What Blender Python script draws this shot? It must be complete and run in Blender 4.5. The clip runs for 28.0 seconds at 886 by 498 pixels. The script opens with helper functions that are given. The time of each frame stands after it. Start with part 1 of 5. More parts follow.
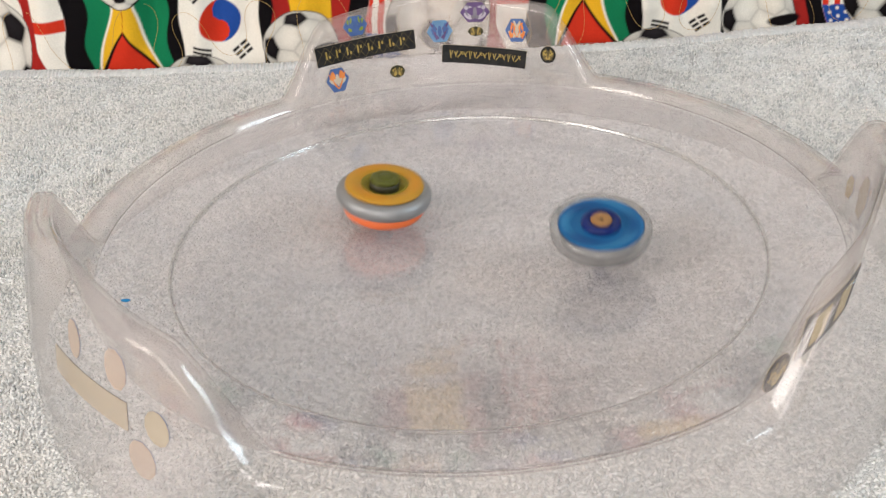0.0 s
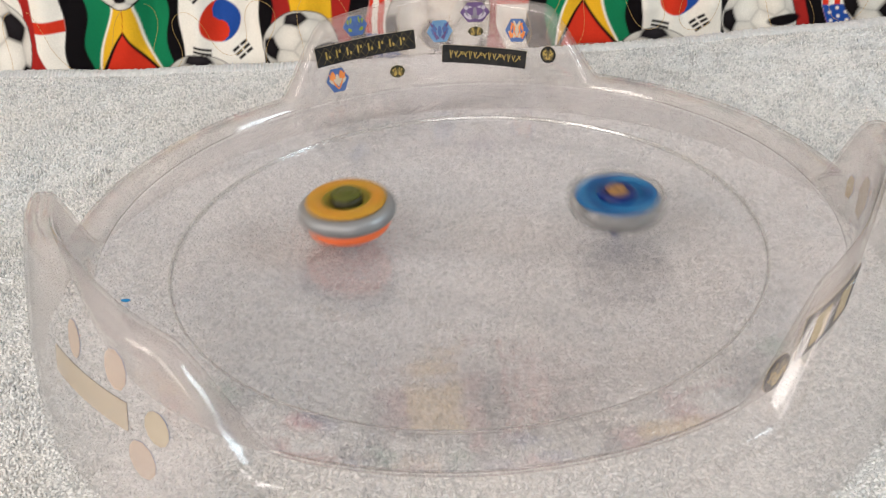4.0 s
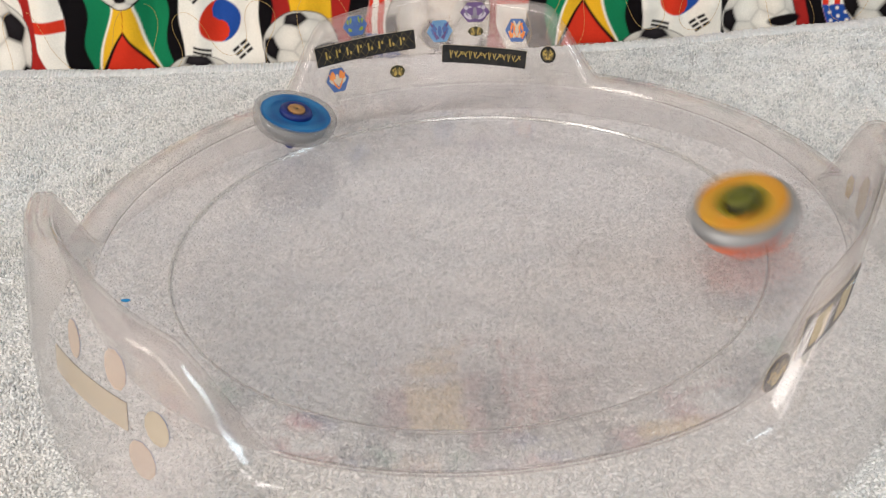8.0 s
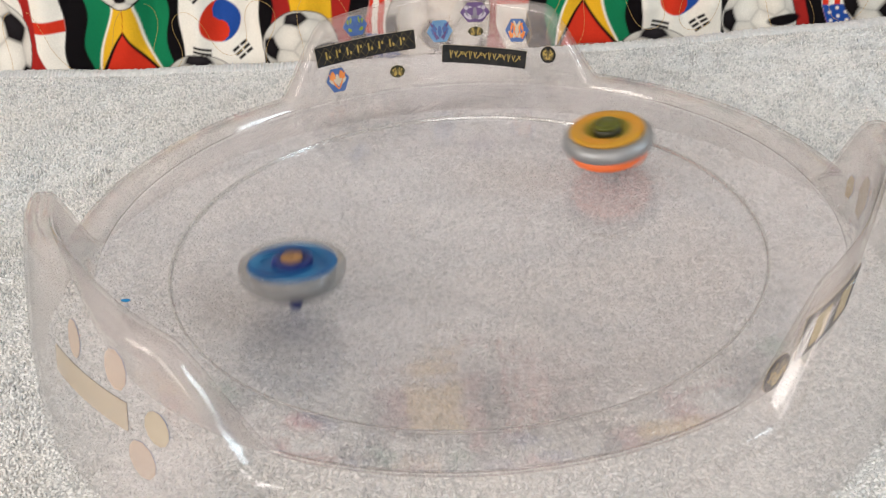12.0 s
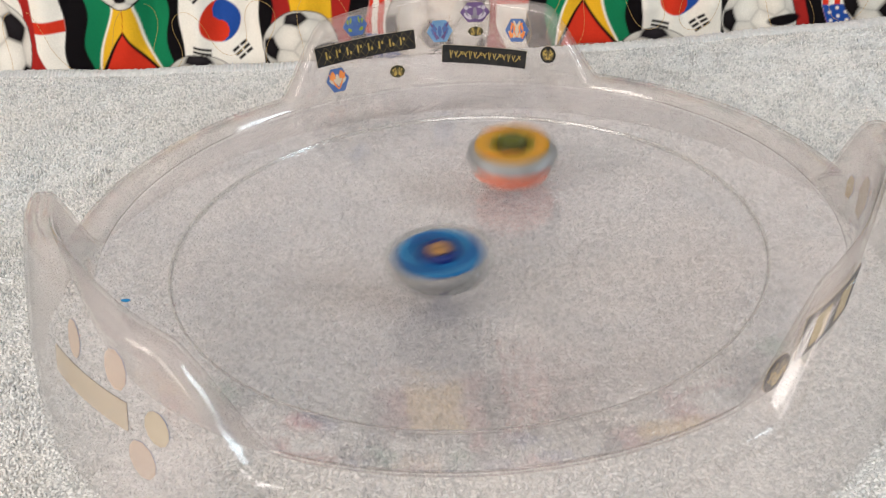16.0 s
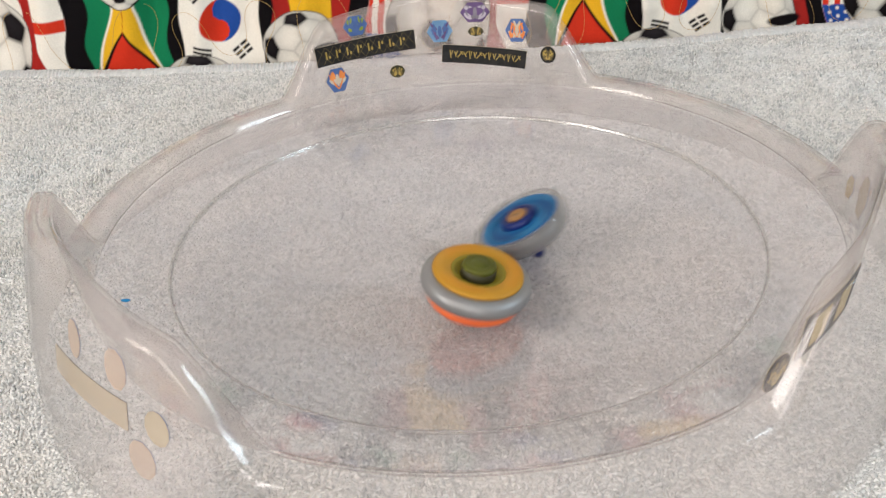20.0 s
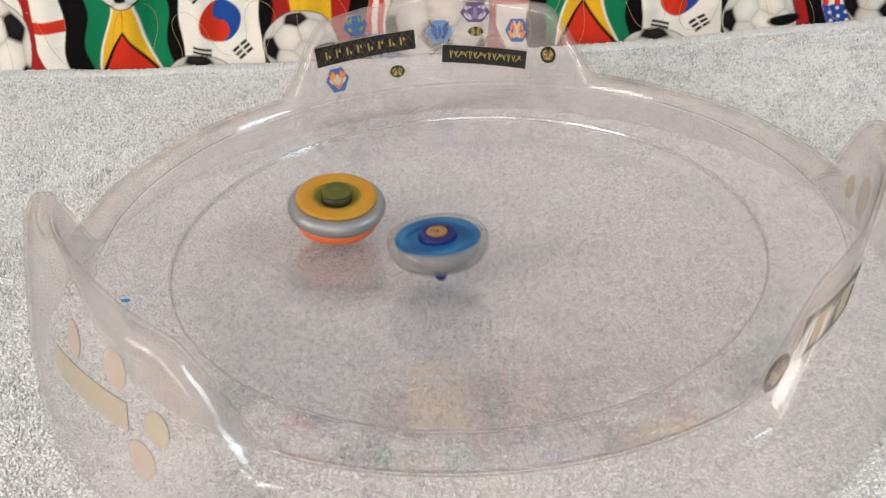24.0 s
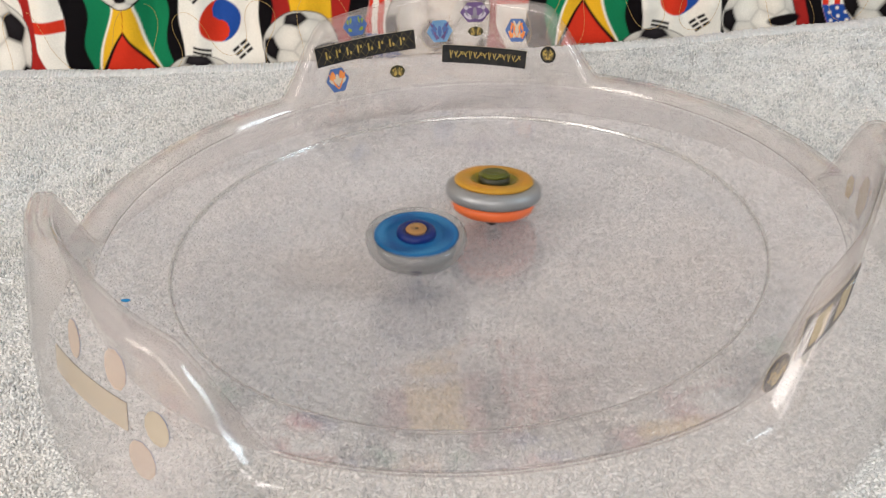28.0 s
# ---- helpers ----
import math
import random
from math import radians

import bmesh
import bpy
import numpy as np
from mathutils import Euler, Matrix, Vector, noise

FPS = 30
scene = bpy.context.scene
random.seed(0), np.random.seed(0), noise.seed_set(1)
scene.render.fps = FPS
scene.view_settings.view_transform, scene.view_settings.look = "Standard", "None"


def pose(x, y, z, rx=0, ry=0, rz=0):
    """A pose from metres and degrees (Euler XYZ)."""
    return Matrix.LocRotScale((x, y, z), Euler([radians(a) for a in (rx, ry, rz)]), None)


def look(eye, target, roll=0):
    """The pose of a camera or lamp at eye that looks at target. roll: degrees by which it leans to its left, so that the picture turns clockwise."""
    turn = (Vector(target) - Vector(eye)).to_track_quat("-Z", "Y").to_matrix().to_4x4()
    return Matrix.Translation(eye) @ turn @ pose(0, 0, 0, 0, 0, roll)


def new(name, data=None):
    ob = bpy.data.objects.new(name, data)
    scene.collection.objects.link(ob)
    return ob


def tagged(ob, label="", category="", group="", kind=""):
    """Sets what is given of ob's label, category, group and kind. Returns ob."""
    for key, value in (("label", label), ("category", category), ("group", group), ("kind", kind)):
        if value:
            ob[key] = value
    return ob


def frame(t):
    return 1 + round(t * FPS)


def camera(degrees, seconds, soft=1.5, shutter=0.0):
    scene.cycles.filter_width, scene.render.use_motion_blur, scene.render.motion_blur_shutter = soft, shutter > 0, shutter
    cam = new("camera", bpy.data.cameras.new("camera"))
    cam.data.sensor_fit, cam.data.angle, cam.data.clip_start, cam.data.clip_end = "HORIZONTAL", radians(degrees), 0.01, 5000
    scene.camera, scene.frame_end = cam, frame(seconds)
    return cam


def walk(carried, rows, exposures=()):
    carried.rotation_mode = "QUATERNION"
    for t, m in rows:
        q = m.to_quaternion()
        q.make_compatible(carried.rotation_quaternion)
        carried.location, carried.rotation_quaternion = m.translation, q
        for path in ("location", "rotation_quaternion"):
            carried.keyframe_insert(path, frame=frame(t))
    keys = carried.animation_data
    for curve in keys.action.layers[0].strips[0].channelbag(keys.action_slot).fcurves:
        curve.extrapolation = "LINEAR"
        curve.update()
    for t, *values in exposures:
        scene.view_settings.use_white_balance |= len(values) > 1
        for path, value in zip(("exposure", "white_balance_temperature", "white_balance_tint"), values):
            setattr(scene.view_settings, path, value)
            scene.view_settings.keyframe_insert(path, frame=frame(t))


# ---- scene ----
import itertools

cam = camera(48.74, 28.0, soft=1.3, shutter=0.9)
EYE, TILT, LEAN = (-0.0113, -0.4102, 0.2636), 31.19, -3.55
PATH = [(0.0, pose(*EYE, 90 - TILT) @ pose(0, 0, 0, 0, 0, LEAN)), (28.0, pose(*EYE, 90 - TILT) @ pose(0, 0, 0, 0, 0, LEAN))]
walk(cam, PATH, [(0.0, 0.0), (28.0, 0.0)])

# ---- light: windows right and left of a pale room, and an added south fill ----
world = bpy.data.worlds.new("sky")
scene.world = world
world.use_nodes = True
sky = world.node_tree.nodes.new("ShaderNodeTexSky")
sky.sky_type, sky.sun_disc = "NISHITA", False
sky.sun_elevation, sky.sun_rotation = radians(38), radians(200)
world.node_tree.links.new(sky.outputs[0], world.node_tree.nodes["Background"].inputs[0])
world.node_tree.nodes["Background"].inputs[1].default_value = 0.12
WINDOWS = ((2.45, -0.70, 1.25, 0.84, 1.25, 31), (-2.45, -1.42, 1.12, 1.6, 1.6, 53))
# unseen lamp added behind the camera to brighten the cloth and left side
SOUTH_FILL = (-0.30, -2.30, 1.20, 1.8, 1.3, 19)


def window_light(x, y, z, w, h, power):
    data = bpy.data.lights.new("window_daylight", "AREA")
    data.shape, data.size, data.size_y, data.energy, data.color = "RECTANGLE", h - 0.1, w - 0.1, power, ((0.71, 0.885, 1.0) if x > 0 else (1.0, 0.91, 0.83))
    ob = new("window_daylight", data)
    ob.matrix_world = look((x + math.copysign(0.04, x), y, z), (0, y, z - 0.45))


for row in WINDOWS:
    window_light(*row)


def south_fill_light(x, y, z, w, h, power):
    data = bpy.data.lights.new("window_daylight", "AREA")
    data.shape, data.size, data.size_y, data.energy, data.color = "RECTANGLE", w - 0.1, h - 0.1, power, (1.0, 0.915, 0.84)
    new("window_daylight", data).matrix_world = look((x, y - 0.04, z), (x, 0, z - 0.45))


south_fill_light(*SOUTH_FILL)


# ---- materials ----
def material(name):
    m = bpy.data.materials.new(name)
    m.use_nodes = True
    return m, m.node_tree.nodes, m.node_tree.links, m.node_tree.nodes["Principled BSDF"]


def noise_node(nodes, links, scale, detail=4.0, rough=0.6, stretch=None):
    tex = nodes.new("ShaderNodeTexNoise")
    tex.inputs["Scale"].default_value, tex.inputs["Detail"].default_value, tex.inputs["Roughness"].default_value = scale, detail, rough
    co = nodes.new("ShaderNodeTexCoord")
    if stretch:
        mp = nodes.new("ShaderNodeMapping")
        mp.inputs["Scale"].default_value = stretch
        links.new(co.outputs["Object"], mp.inputs[0])
        links.new(mp.outputs[0], tex.inputs["Vector"])
    else:
        links.new(co.outputs["Object"], tex.inputs["Vector"])
    return tex


def ramp(nodes, links, src, stops):
    r = nodes.new("ShaderNodeValToRGB")
    while len(r.color_ramp.elements) < len(stops):
        r.color_ramp.elements.new(0.5)
    for e, (p, c) in zip(r.color_ramp.elements, stops):
        e.position, e.color = p, (*c, 1)
    links.new(src, r.inputs[0])
    return r


def bumped(nodes, links, bsdf, src, strength, distance):
    b = nodes.new("ShaderNodeBump")
    b.inputs["Strength"].default_value, b.inputs["Distance"].default_value = strength, distance
    links.new(src, b.inputs["Height"])
    links.new(b.outputs[0], bsdf.inputs["Normal"])


def surface(name, low, high, rough=0.5, metal=0.0, scale=60.0, bump=0.1, dist=0.0005, coat=0.0, sss=0.0, spec=0.5, trans=0.0):
    m, nodes, links, b = material(name)
    tex = noise_node(nodes, links, scale)
    c = ramp(nodes, links, tex.outputs["Fac"], [(0.3, low), (0.7, high)])
    links.new(c.outputs[0], b.inputs["Base Color"])
    b.inputs["Roughness"].default_value, b.inputs["Metallic"].default_value = rough, metal
    b.inputs["Coat Weight"].default_value = coat
    b.inputs["Specular IOR Level"].default_value = spec
    fine = noise_node(nodes, links, scale * 9)
    bumped(nodes, links, b, fine.outputs["Fac"], bump, dist)
    return m


def clear_plastic(name, haze, tint, seed_scale, haze_tint=(0.92, 0.85, 0.835), grazing=4.4, gloss_rough=0.05, wavy=0.12, shine=0.048):
    """Clear moulded sheet: see-through, mirror gloss that grows at grazing angles, a thin haze of scuffs and painted
    reflection.
    """
    m, nodes, links, b = material(name)
    nodes.remove(b)
    out = nodes["Material Output"]
    clear = nodes.new("ShaderNodeBsdfTransparent")
    clear.inputs[0].default_value = (*tint, 1)
    gloss = nodes.new("ShaderNodeBsdfGlossy")
    gloss.inputs["Roughness"].default_value = gloss_rough
    haze_veil = nodes.new("ShaderNodeBsdfDiffuse")
    haze_veil.inputs[0].default_value = (*haze_tint, 1)
    scuff_sheen = noise_node(nodes, links, seed_scale, 6, 0.6, (1.0, 0.55, 1.0))
    scuff_sheen.inputs["Distortion"].default_value = 1.2
    amount = nodes.new("ShaderNodeMapRange")
    amount.inputs["From Min"].default_value, amount.inputs["From Max"].default_value = 0.3, 0.7
    amount.inputs["To Min"].default_value, amount.inputs["To Max"].default_value = haze * 0.2, haze * 1.8
    links.new(scuff_sheen.outputs["Fac"], amount.inputs["Value"])
    body = nodes.new("ShaderNodeMixShader")
    links.new(amount.outputs[0], body.inputs[0])
    links.new(clear.outputs[0], body.inputs[1])
    links.new(haze_veil.outputs[0], body.inputs[2])
    facing = nodes.new("ShaderNodeLayerWeight")
    facing.inputs[0].default_value = 0.5
    power = nodes.new("ShaderNodeMath")
    power.operation = "POWER"
    power.inputs[1].default_value = grazing
    links.new(facing.outputs["Facing"], power.inputs[0])
    schlick = nodes.new("ShaderNodeMath")
    schlick.operation = "MULTIPLY_ADD"
    schlick.inputs[1].default_value, schlick.inputs[2].default_value = 0.9, shine
    links.new(power.outputs[0], schlick.inputs[0])
    mix = nodes.new("ShaderNodeMixShader")
    links.new(schlick.outputs[0], mix.inputs[0])
    links.new(body.outputs[0], mix.inputs[1])
    links.new(gloss.outputs[0], mix.inputs[2])
    wave = noise_node(nodes, links, 22, 2, 0.5)
    b2 = nodes.new("ShaderNodeBump")
    b2.inputs["Strength"].default_value, b2.inputs["Distance"].default_value = wavy, 0.004
    links.new(wave.outputs["Fac"], b2.inputs["Height"])
    links.new(b2.outputs[0], gloss.inputs["Normal"])
    links.new(mix.outputs[0], out.inputs[0])
    return m


def yarn_material(name, low, mid, high, stretch=None, tone_fold_shade=(0.92, 0.94, 0.95)):
    m, nodes, links, b = material(name)
    geo = nodes.new("ShaderNodeNewGeometry")
    c = ramp(nodes, links, geo.outputs["Random Per Island"], [(0.0, low), (0.4, mid), (1.0, high)])
    big = noise_node(nodes, links, 14, 4, 0.6, stretch)
    c2 = ramp(nodes, links, big.outputs["Fac"], [(0.3, tone_fold_shade), (0.7, (1.0, 0.985, 0.965))])
    mul = nodes.new("ShaderNodeMix")
    mul.data_type, mul.blend_type = "RGBA", "MULTIPLY"
    mul.inputs[0].default_value = 1.0
    links.new(c.outputs[0], mul.inputs[6])
    links.new(c2.outputs[0], mul.inputs[7])
    links.new(mul.outputs[2], b.inputs["Base Color"])
    b.inputs["Roughness"].default_value = 0.95
    b.inputs["Specular IOR Level"].default_value = 0.15
    b.inputs["Sheen Weight"].default_value = 0.25
    return m


def towel_material():
    m, nodes, links, b = material("terry_cotton")
    tex = noise_node(nodes, links, 520, 5, 0.75)
    c = ramp(nodes, links, tex.outputs["Fac"], [(0.36, (0.78, 0.80, 0.81)), (0.64, (0.86, 0.87, 0.87))])
    big = noise_node(nodes, links, 14, 4, 0.6)
    c2 = ramp(nodes, links, big.outputs["Fac"], [(0.3, (0.92, 0.93, 0.94)), (0.7, (1.0, 0.98, 0.96))])
    mul = nodes.new("ShaderNodeMix")
    mul.data_type, mul.blend_type = "RGBA", "MULTIPLY"
    mul.inputs[0].default_value = 1.0
    links.new(c.outputs[0], mul.inputs[6])
    links.new(c2.outputs[0], mul.inputs[7])
    links.new(mul.outputs[2], b.inputs["Base Color"])
    b.inputs["Roughness"].default_value = 0.95
    b.inputs["Specular IOR Level"].default_value = 0.1
    b.inputs["Sheen Weight"].default_value = 0.25
    bumped(nodes, links, b, tex.outputs["Fac"], 0.8, 0.0015)
    return m


def printed_material():
    m, nodes, links, b = material("printed_cotton")
    at = nodes.new("ShaderNodeVertexColor")
    at.layer_name = "print"
    weave = noise_node(nodes, links, 900, 3, 0.7)
    c = ramp(nodes, links, weave.outputs["Fac"], [(0.25, (0.84, 0.84, 0.84)), (0.75, (1, 1, 1))])
    mul = nodes.new("ShaderNodeMix")
    mul.data_type, mul.blend_type = "RGBA", "MULTIPLY"
    mul.inputs[0].default_value = 1.0
    links.new(at.outputs[0], mul.inputs[6])
    links.new(c.outputs[0], mul.inputs[7])
    links.new(mul.outputs[2], b.inputs["Base Color"])
    b.inputs["Roughness"].default_value = 0.9
    b.inputs["Specular IOR Level"].default_value = 0.04
    bumped(nodes, links, b, weave.outputs["Fac"], 0.5, 0.0006)
    return m


M_HEM = surface("woven_cotton", (0.60, 0.62, 0.63), (0.78, 0.79, 0.795), 0.95, scale=260, bump=0.4, dist=0.0004, spec=0.1)
M_TOWEL, M_PRINT = towel_material(), printed_material()
M_YARN = yarn_material("terry_yarn", (0.58, 0.60, 0.61), (0.87, 0.875, 0.87), (1.0, 1.0, 0.995))
# stretched darker tone paints the shading of towel folds under the dish
M_MATTED = yarn_material("matted_terry_yarn_fold_shade", (0.62, 0.64, 0.65), (0.87, 0.88, 0.88), (0.98, 0.985, 0.985), (0.7, 2.2, 1.0), (0.86, 0.875, 0.885))
# pinkish haze of dish and wall holds scuffs and painted pale room reflections
M_DISH = clear_plastic("clear_dish_plastic", 0.08, (0.985, 0.977, 0.985), 11, (0.905, 0.85, 0.865), gloss_rough=0.065, shine=0.062)
M_WALL = clear_plastic("clear_wall_plastic", 0.085, (0.988, 0.980, 0.977), 16, grazing=5.6, gloss_rough=0.075)
# tint paints the lip's dark near line; haze and raised shine its far highlight
M_LIP = clear_plastic("clear_lip_painted_sheen", 0.12, (0.90, 0.89, 0.885), 60, (0.95, 0.93, 0.92), gloss_rough=0.14, wavy=0.01, shine=0.10)
# darker tint paints the dark refraction line of the rim crease
M_EDGE_LINE = clear_plastic("clear_edge_dark_line", 0.05, (0.925, 0.915, 0.91), 16, wavy=0.02)
M_BACK_WALL = surface("white_painted_plaster", (0.80, 0.765, 0.745), (0.86, 0.825, 0.80), 0.9, scale=5)
M_PLASTER = surface("pale_plaster", (0.66, 0.64, 0.60), (0.74, 0.72, 0.68), 0.9, scale=5)
M_CEIL = surface("white_ceiling", (0.78, 0.77, 0.75), (0.84, 0.83, 0.81), 0.9, scale=6)
M_FLOOR = surface("wood_floor", (0.20, 0.13, 0.08), (0.34, 0.23, 0.14), 0.45, scale=9)
M_SOFA = surface("beige_upholstery", (0.36, 0.31, 0.26), (0.46, 0.41, 0.35), 0.9, scale=30)
M_YELLOW = surface("yellow_plastic", (0.45, 0.225, 0.018), (0.56, 0.295, 0.030), 0.42, scale=40, spec=0.3)
M_AMBER = surface("amber_plastic", (0.56, 0.20, 0.010), (0.64, 0.26, 0.016), 0.42, scale=40, spec=0.3)
M_OCHRE = surface("olive_yellow_plastic", (0.20, 0.165, 0.012), (0.28, 0.23, 0.02), 0.45, scale=90, spec=0.3)
M_OLIVE = surface("olive_green_plastic", (0.065, 0.075, 0.008), (0.115, 0.125, 0.016), 0.4, scale=90, spec=0.3)
M_DARK = surface("dark_olive_plastic", (0.020, 0.020, 0.008), (0.040, 0.038, 0.014), 0.5, scale=90)
M_SILVER = surface("brushed_zinc", (0.27, 0.28, 0.29), (0.37, 0.38, 0.39), 0.42, 0.55, scale=50)
M_ORANGE = surface("orange_plastic", (0.80, 0.13, 0.03), (0.90, 0.20, 0.05), 0.35, scale=60)
M_BLACK = surface("black_rubber", (0.012, 0.012, 0.013), (0.03, 0.03, 0.03), 0.6, scale=60)
M_BLUE_DEEP = surface("deeper_blue_plastic", (0.004, 0.040, 0.16), (0.008, 0.070, 0.24), 0.4, scale=150, spec=0.2)
M_BLUE = surface("bright_blue_plastic", (0.006, 0.098, 0.27), (0.016, 0.150, 0.37), 0.4, scale=150, spec=0.2)
M_BLUE_PALE = surface("lighter_blue_plastic", (0.03, 0.21, 0.42), (0.06, 0.28, 0.52), 0.4, scale=150, spec=0.2)
M_NAVY = surface("navy_plastic", (0.003, 0.012, 0.10), (0.008, 0.028, 0.19), 0.35, scale=60, spec=0.3)
M_GOLD = surface("gold_orange_plastic", (0.30, 0.155, 0.055), (0.38, 0.205, 0.08), 0.45, scale=120, spec=0.3)
M_FROST = clear_plastic("frosted_clear_plastic", 0.26, (0.80, 0.81, 0.82), 90, (0.60, 0.59, 0.58))
M_CORE = surface("grey_metal_core", (0.16, 0.165, 0.18), (0.24, 0.245, 0.26), 0.45, 0.4, scale=60)
M_STICK_BLACK = surface("black_sticker_vinyl", (0.014, 0.014, 0.016), (0.032, 0.032, 0.032), 0.6, scale=200, spec=0.15)
M_STICK_GOLD = surface("gold_sticker_ink", (0.34, 0.24, 0.05), (0.46, 0.33, 0.09), 0.4, scale=200)
M_STICK_DIM = surface("dull_gold_sticker_ink", (0.09, 0.065, 0.02), (0.15, 0.11, 0.035), 0.4, scale=200)
M_STICK_BACK = surface("beige_sticker_backing", (0.44, 0.38, 0.27), (0.50, 0.44, 0.33), 0.8, scale=200, spec=0.2)
M_STICK_PEACH = surface("peach_sticker_backing", (0.46, 0.37, 0.285), (0.53, 0.43, 0.34), 0.8, scale=160, spec=0.2)
M_STICK_BLUE = surface("blue_sticker_ink", (0.05, 0.11, 0.30), (0.09, 0.17, 0.40), 0.4, scale=200)
M_STICK_ORANGE = surface("orange_sticker_ink", (0.72, 0.20, 0.04), (0.82, 0.30, 0.08), 0.4, scale=200)
M_STICK_GREEN = surface("green_sticker_ink", (0.22, 0.30, 0.03), (0.32, 0.38, 0.06), 0.4, scale=200)
M_STICK_PURPLE = surface("purple_sticker_ink", (0.09, 0.05, 0.15), (0.15, 0.09, 0.23), 0.4, scale=200)
M_STICK_PALE = surface("pale_lilac_sticker_ink", (0.42, 0.38, 0.45), (0.52, 0.48, 0.55), 0.4, scale=200)
M_STICK_GREY = surface("grey_sticker_ink", (0.16, 0.15, 0.18), (0.24, 0.22, 0.27), 0.4, scale=200)
M_STICK_CREAM = surface("cream_sticker_ink", (0.52, 0.44, 0.34), (0.62, 0.54, 0.42), 0.4, scale=200)
M_STICK_SKY = surface("sky_blue_sticker_ink", (0.12, 0.26, 0.44), (0.18, 0.34, 0.54), 0.4, scale=200)
M_THREAD = surface("gilt_thread", (0.42, 0.26, 0.06), (0.58, 0.38, 0.11), 0.5, scale=400)
M_CHIP = surface("blue_plastic_chip", (0.0, 0.22, 0.55), (0.01, 0.30, 0.65), 0.4, scale=200)


# ---- mesh helpers ----
def mesh_object(name, verts, faces, mat, parent=None, label="", smooth=True):
    me = bpy.data.meshes.new(name)
    me.from_pydata([tuple(v) for v in verts], [], faces)
    me.update()
    me.materials.append(mat)
    if smooth:
        me.polygons.foreach_set("use_smooth", [True] * len(me.polygons))
    ob = new(name, me)
    if parent is not None:
        ob.parent = parent
    if label:
        ob["label"] = label
    return ob


def part(name, bm, mat, parent=None, label="", smooth=False):
    me = bpy.data.meshes.new(name)
    bm.to_mesh(me)
    bm.free()
    me.materials.append(mat)
    if smooth:
        me.polygons.foreach_set("use_smooth", [True] * len(me.polygons))
    ob = new(name, me)
    if parent is not None:
        ob.parent = parent
    if label:
        ob["label"] = label
    return ob


def box(name, lo, hi, mat, parent=None, bevel=0.0, label=""):
    bm = bmesh.new()
    bmesh.ops.create_cube(bm, size=1)
    for v in bm.verts:
        v.co = Vector([lo[i] + (v.co[i] + 0.5) * (hi[i] - lo[i]) for i in range(3)])
    if bevel:
        bmesh.ops.bevel(bm, geom=bm.edges[:], offset=bevel, segments=3, affect="EDGES", profile=0.5)
    return part(name, bm, mat, parent, label, smooth=False)


def grid_mesh(name, pts, mat, attr=None):
    """A sheet from an array of points (rows, columns, 3), quickly."""
    ny, nx = pts.shape[:2]
    i = np.arange(ny * nx, dtype=np.int32).reshape(ny, nx)
    quads = np.stack([i[:-1, :-1], i[:-1, 1:], i[1:, 1:], i[1:, :-1]], -1).reshape(-1, 4)
    me = bpy.data.meshes.new(name)
    me.vertices.add(ny * nx)
    me.vertices.foreach_set("co", pts.astype(np.float32).ravel())
    me.loops.add(quads.size)
    me.loops.foreach_set("vertex_index", quads.ravel())
    me.polygons.add(len(quads))
    me.polygons.foreach_set("loop_start", np.arange(0, quads.size, 4, dtype=np.int32))
    me.polygons.foreach_set("use_smooth", np.ones(len(quads), dtype=bool))
    me.update(calc_edges=True)
    me.materials.append(mat)
    if attr is not None:
        layer = me.color_attributes.new("print", "FLOAT_COLOR", "POINT")
        layer.data.foreach_set("color", attr.astype(np.float32).ravel())
    return new(name, me)


def lathe(name, profile, mat, parent, label="", n=56, lobes=0, depth=0.0, turn=0.0, ring=False):
    """A turned part; lobes cut a shallow wave into its outline; ring leaves its middle open."""
    verts, faces = [], []
    for r, z in profile:
        for k in range(n):
            a = 2 * math.pi * k / n
            q = r * (1 - depth * (0.5 + 0.5 * math.cos(lobes * (a + turn)))) if lobes else r
            verts.append((q * math.cos(a), q * math.sin(a), z))
    for j in range(len(profile) - 1):
        for k in range(n):
            faces.append((j * n + k, j * n + (k + 1) % n, (j + 1) * n + (k + 1) % n, (j + 1) * n + k))
    last = (len(profile) - 1) * n
    if ring:
        faces += [(last + k, last + (k + 1) % n, (k + 1) % n, k) for k in range(n)]
    else:
        faces += [tuple(reversed(range(n))), tuple(range(last, last + n))]
    ob = mesh_object(name, verts, faces, mat, parent, label)
    return ob


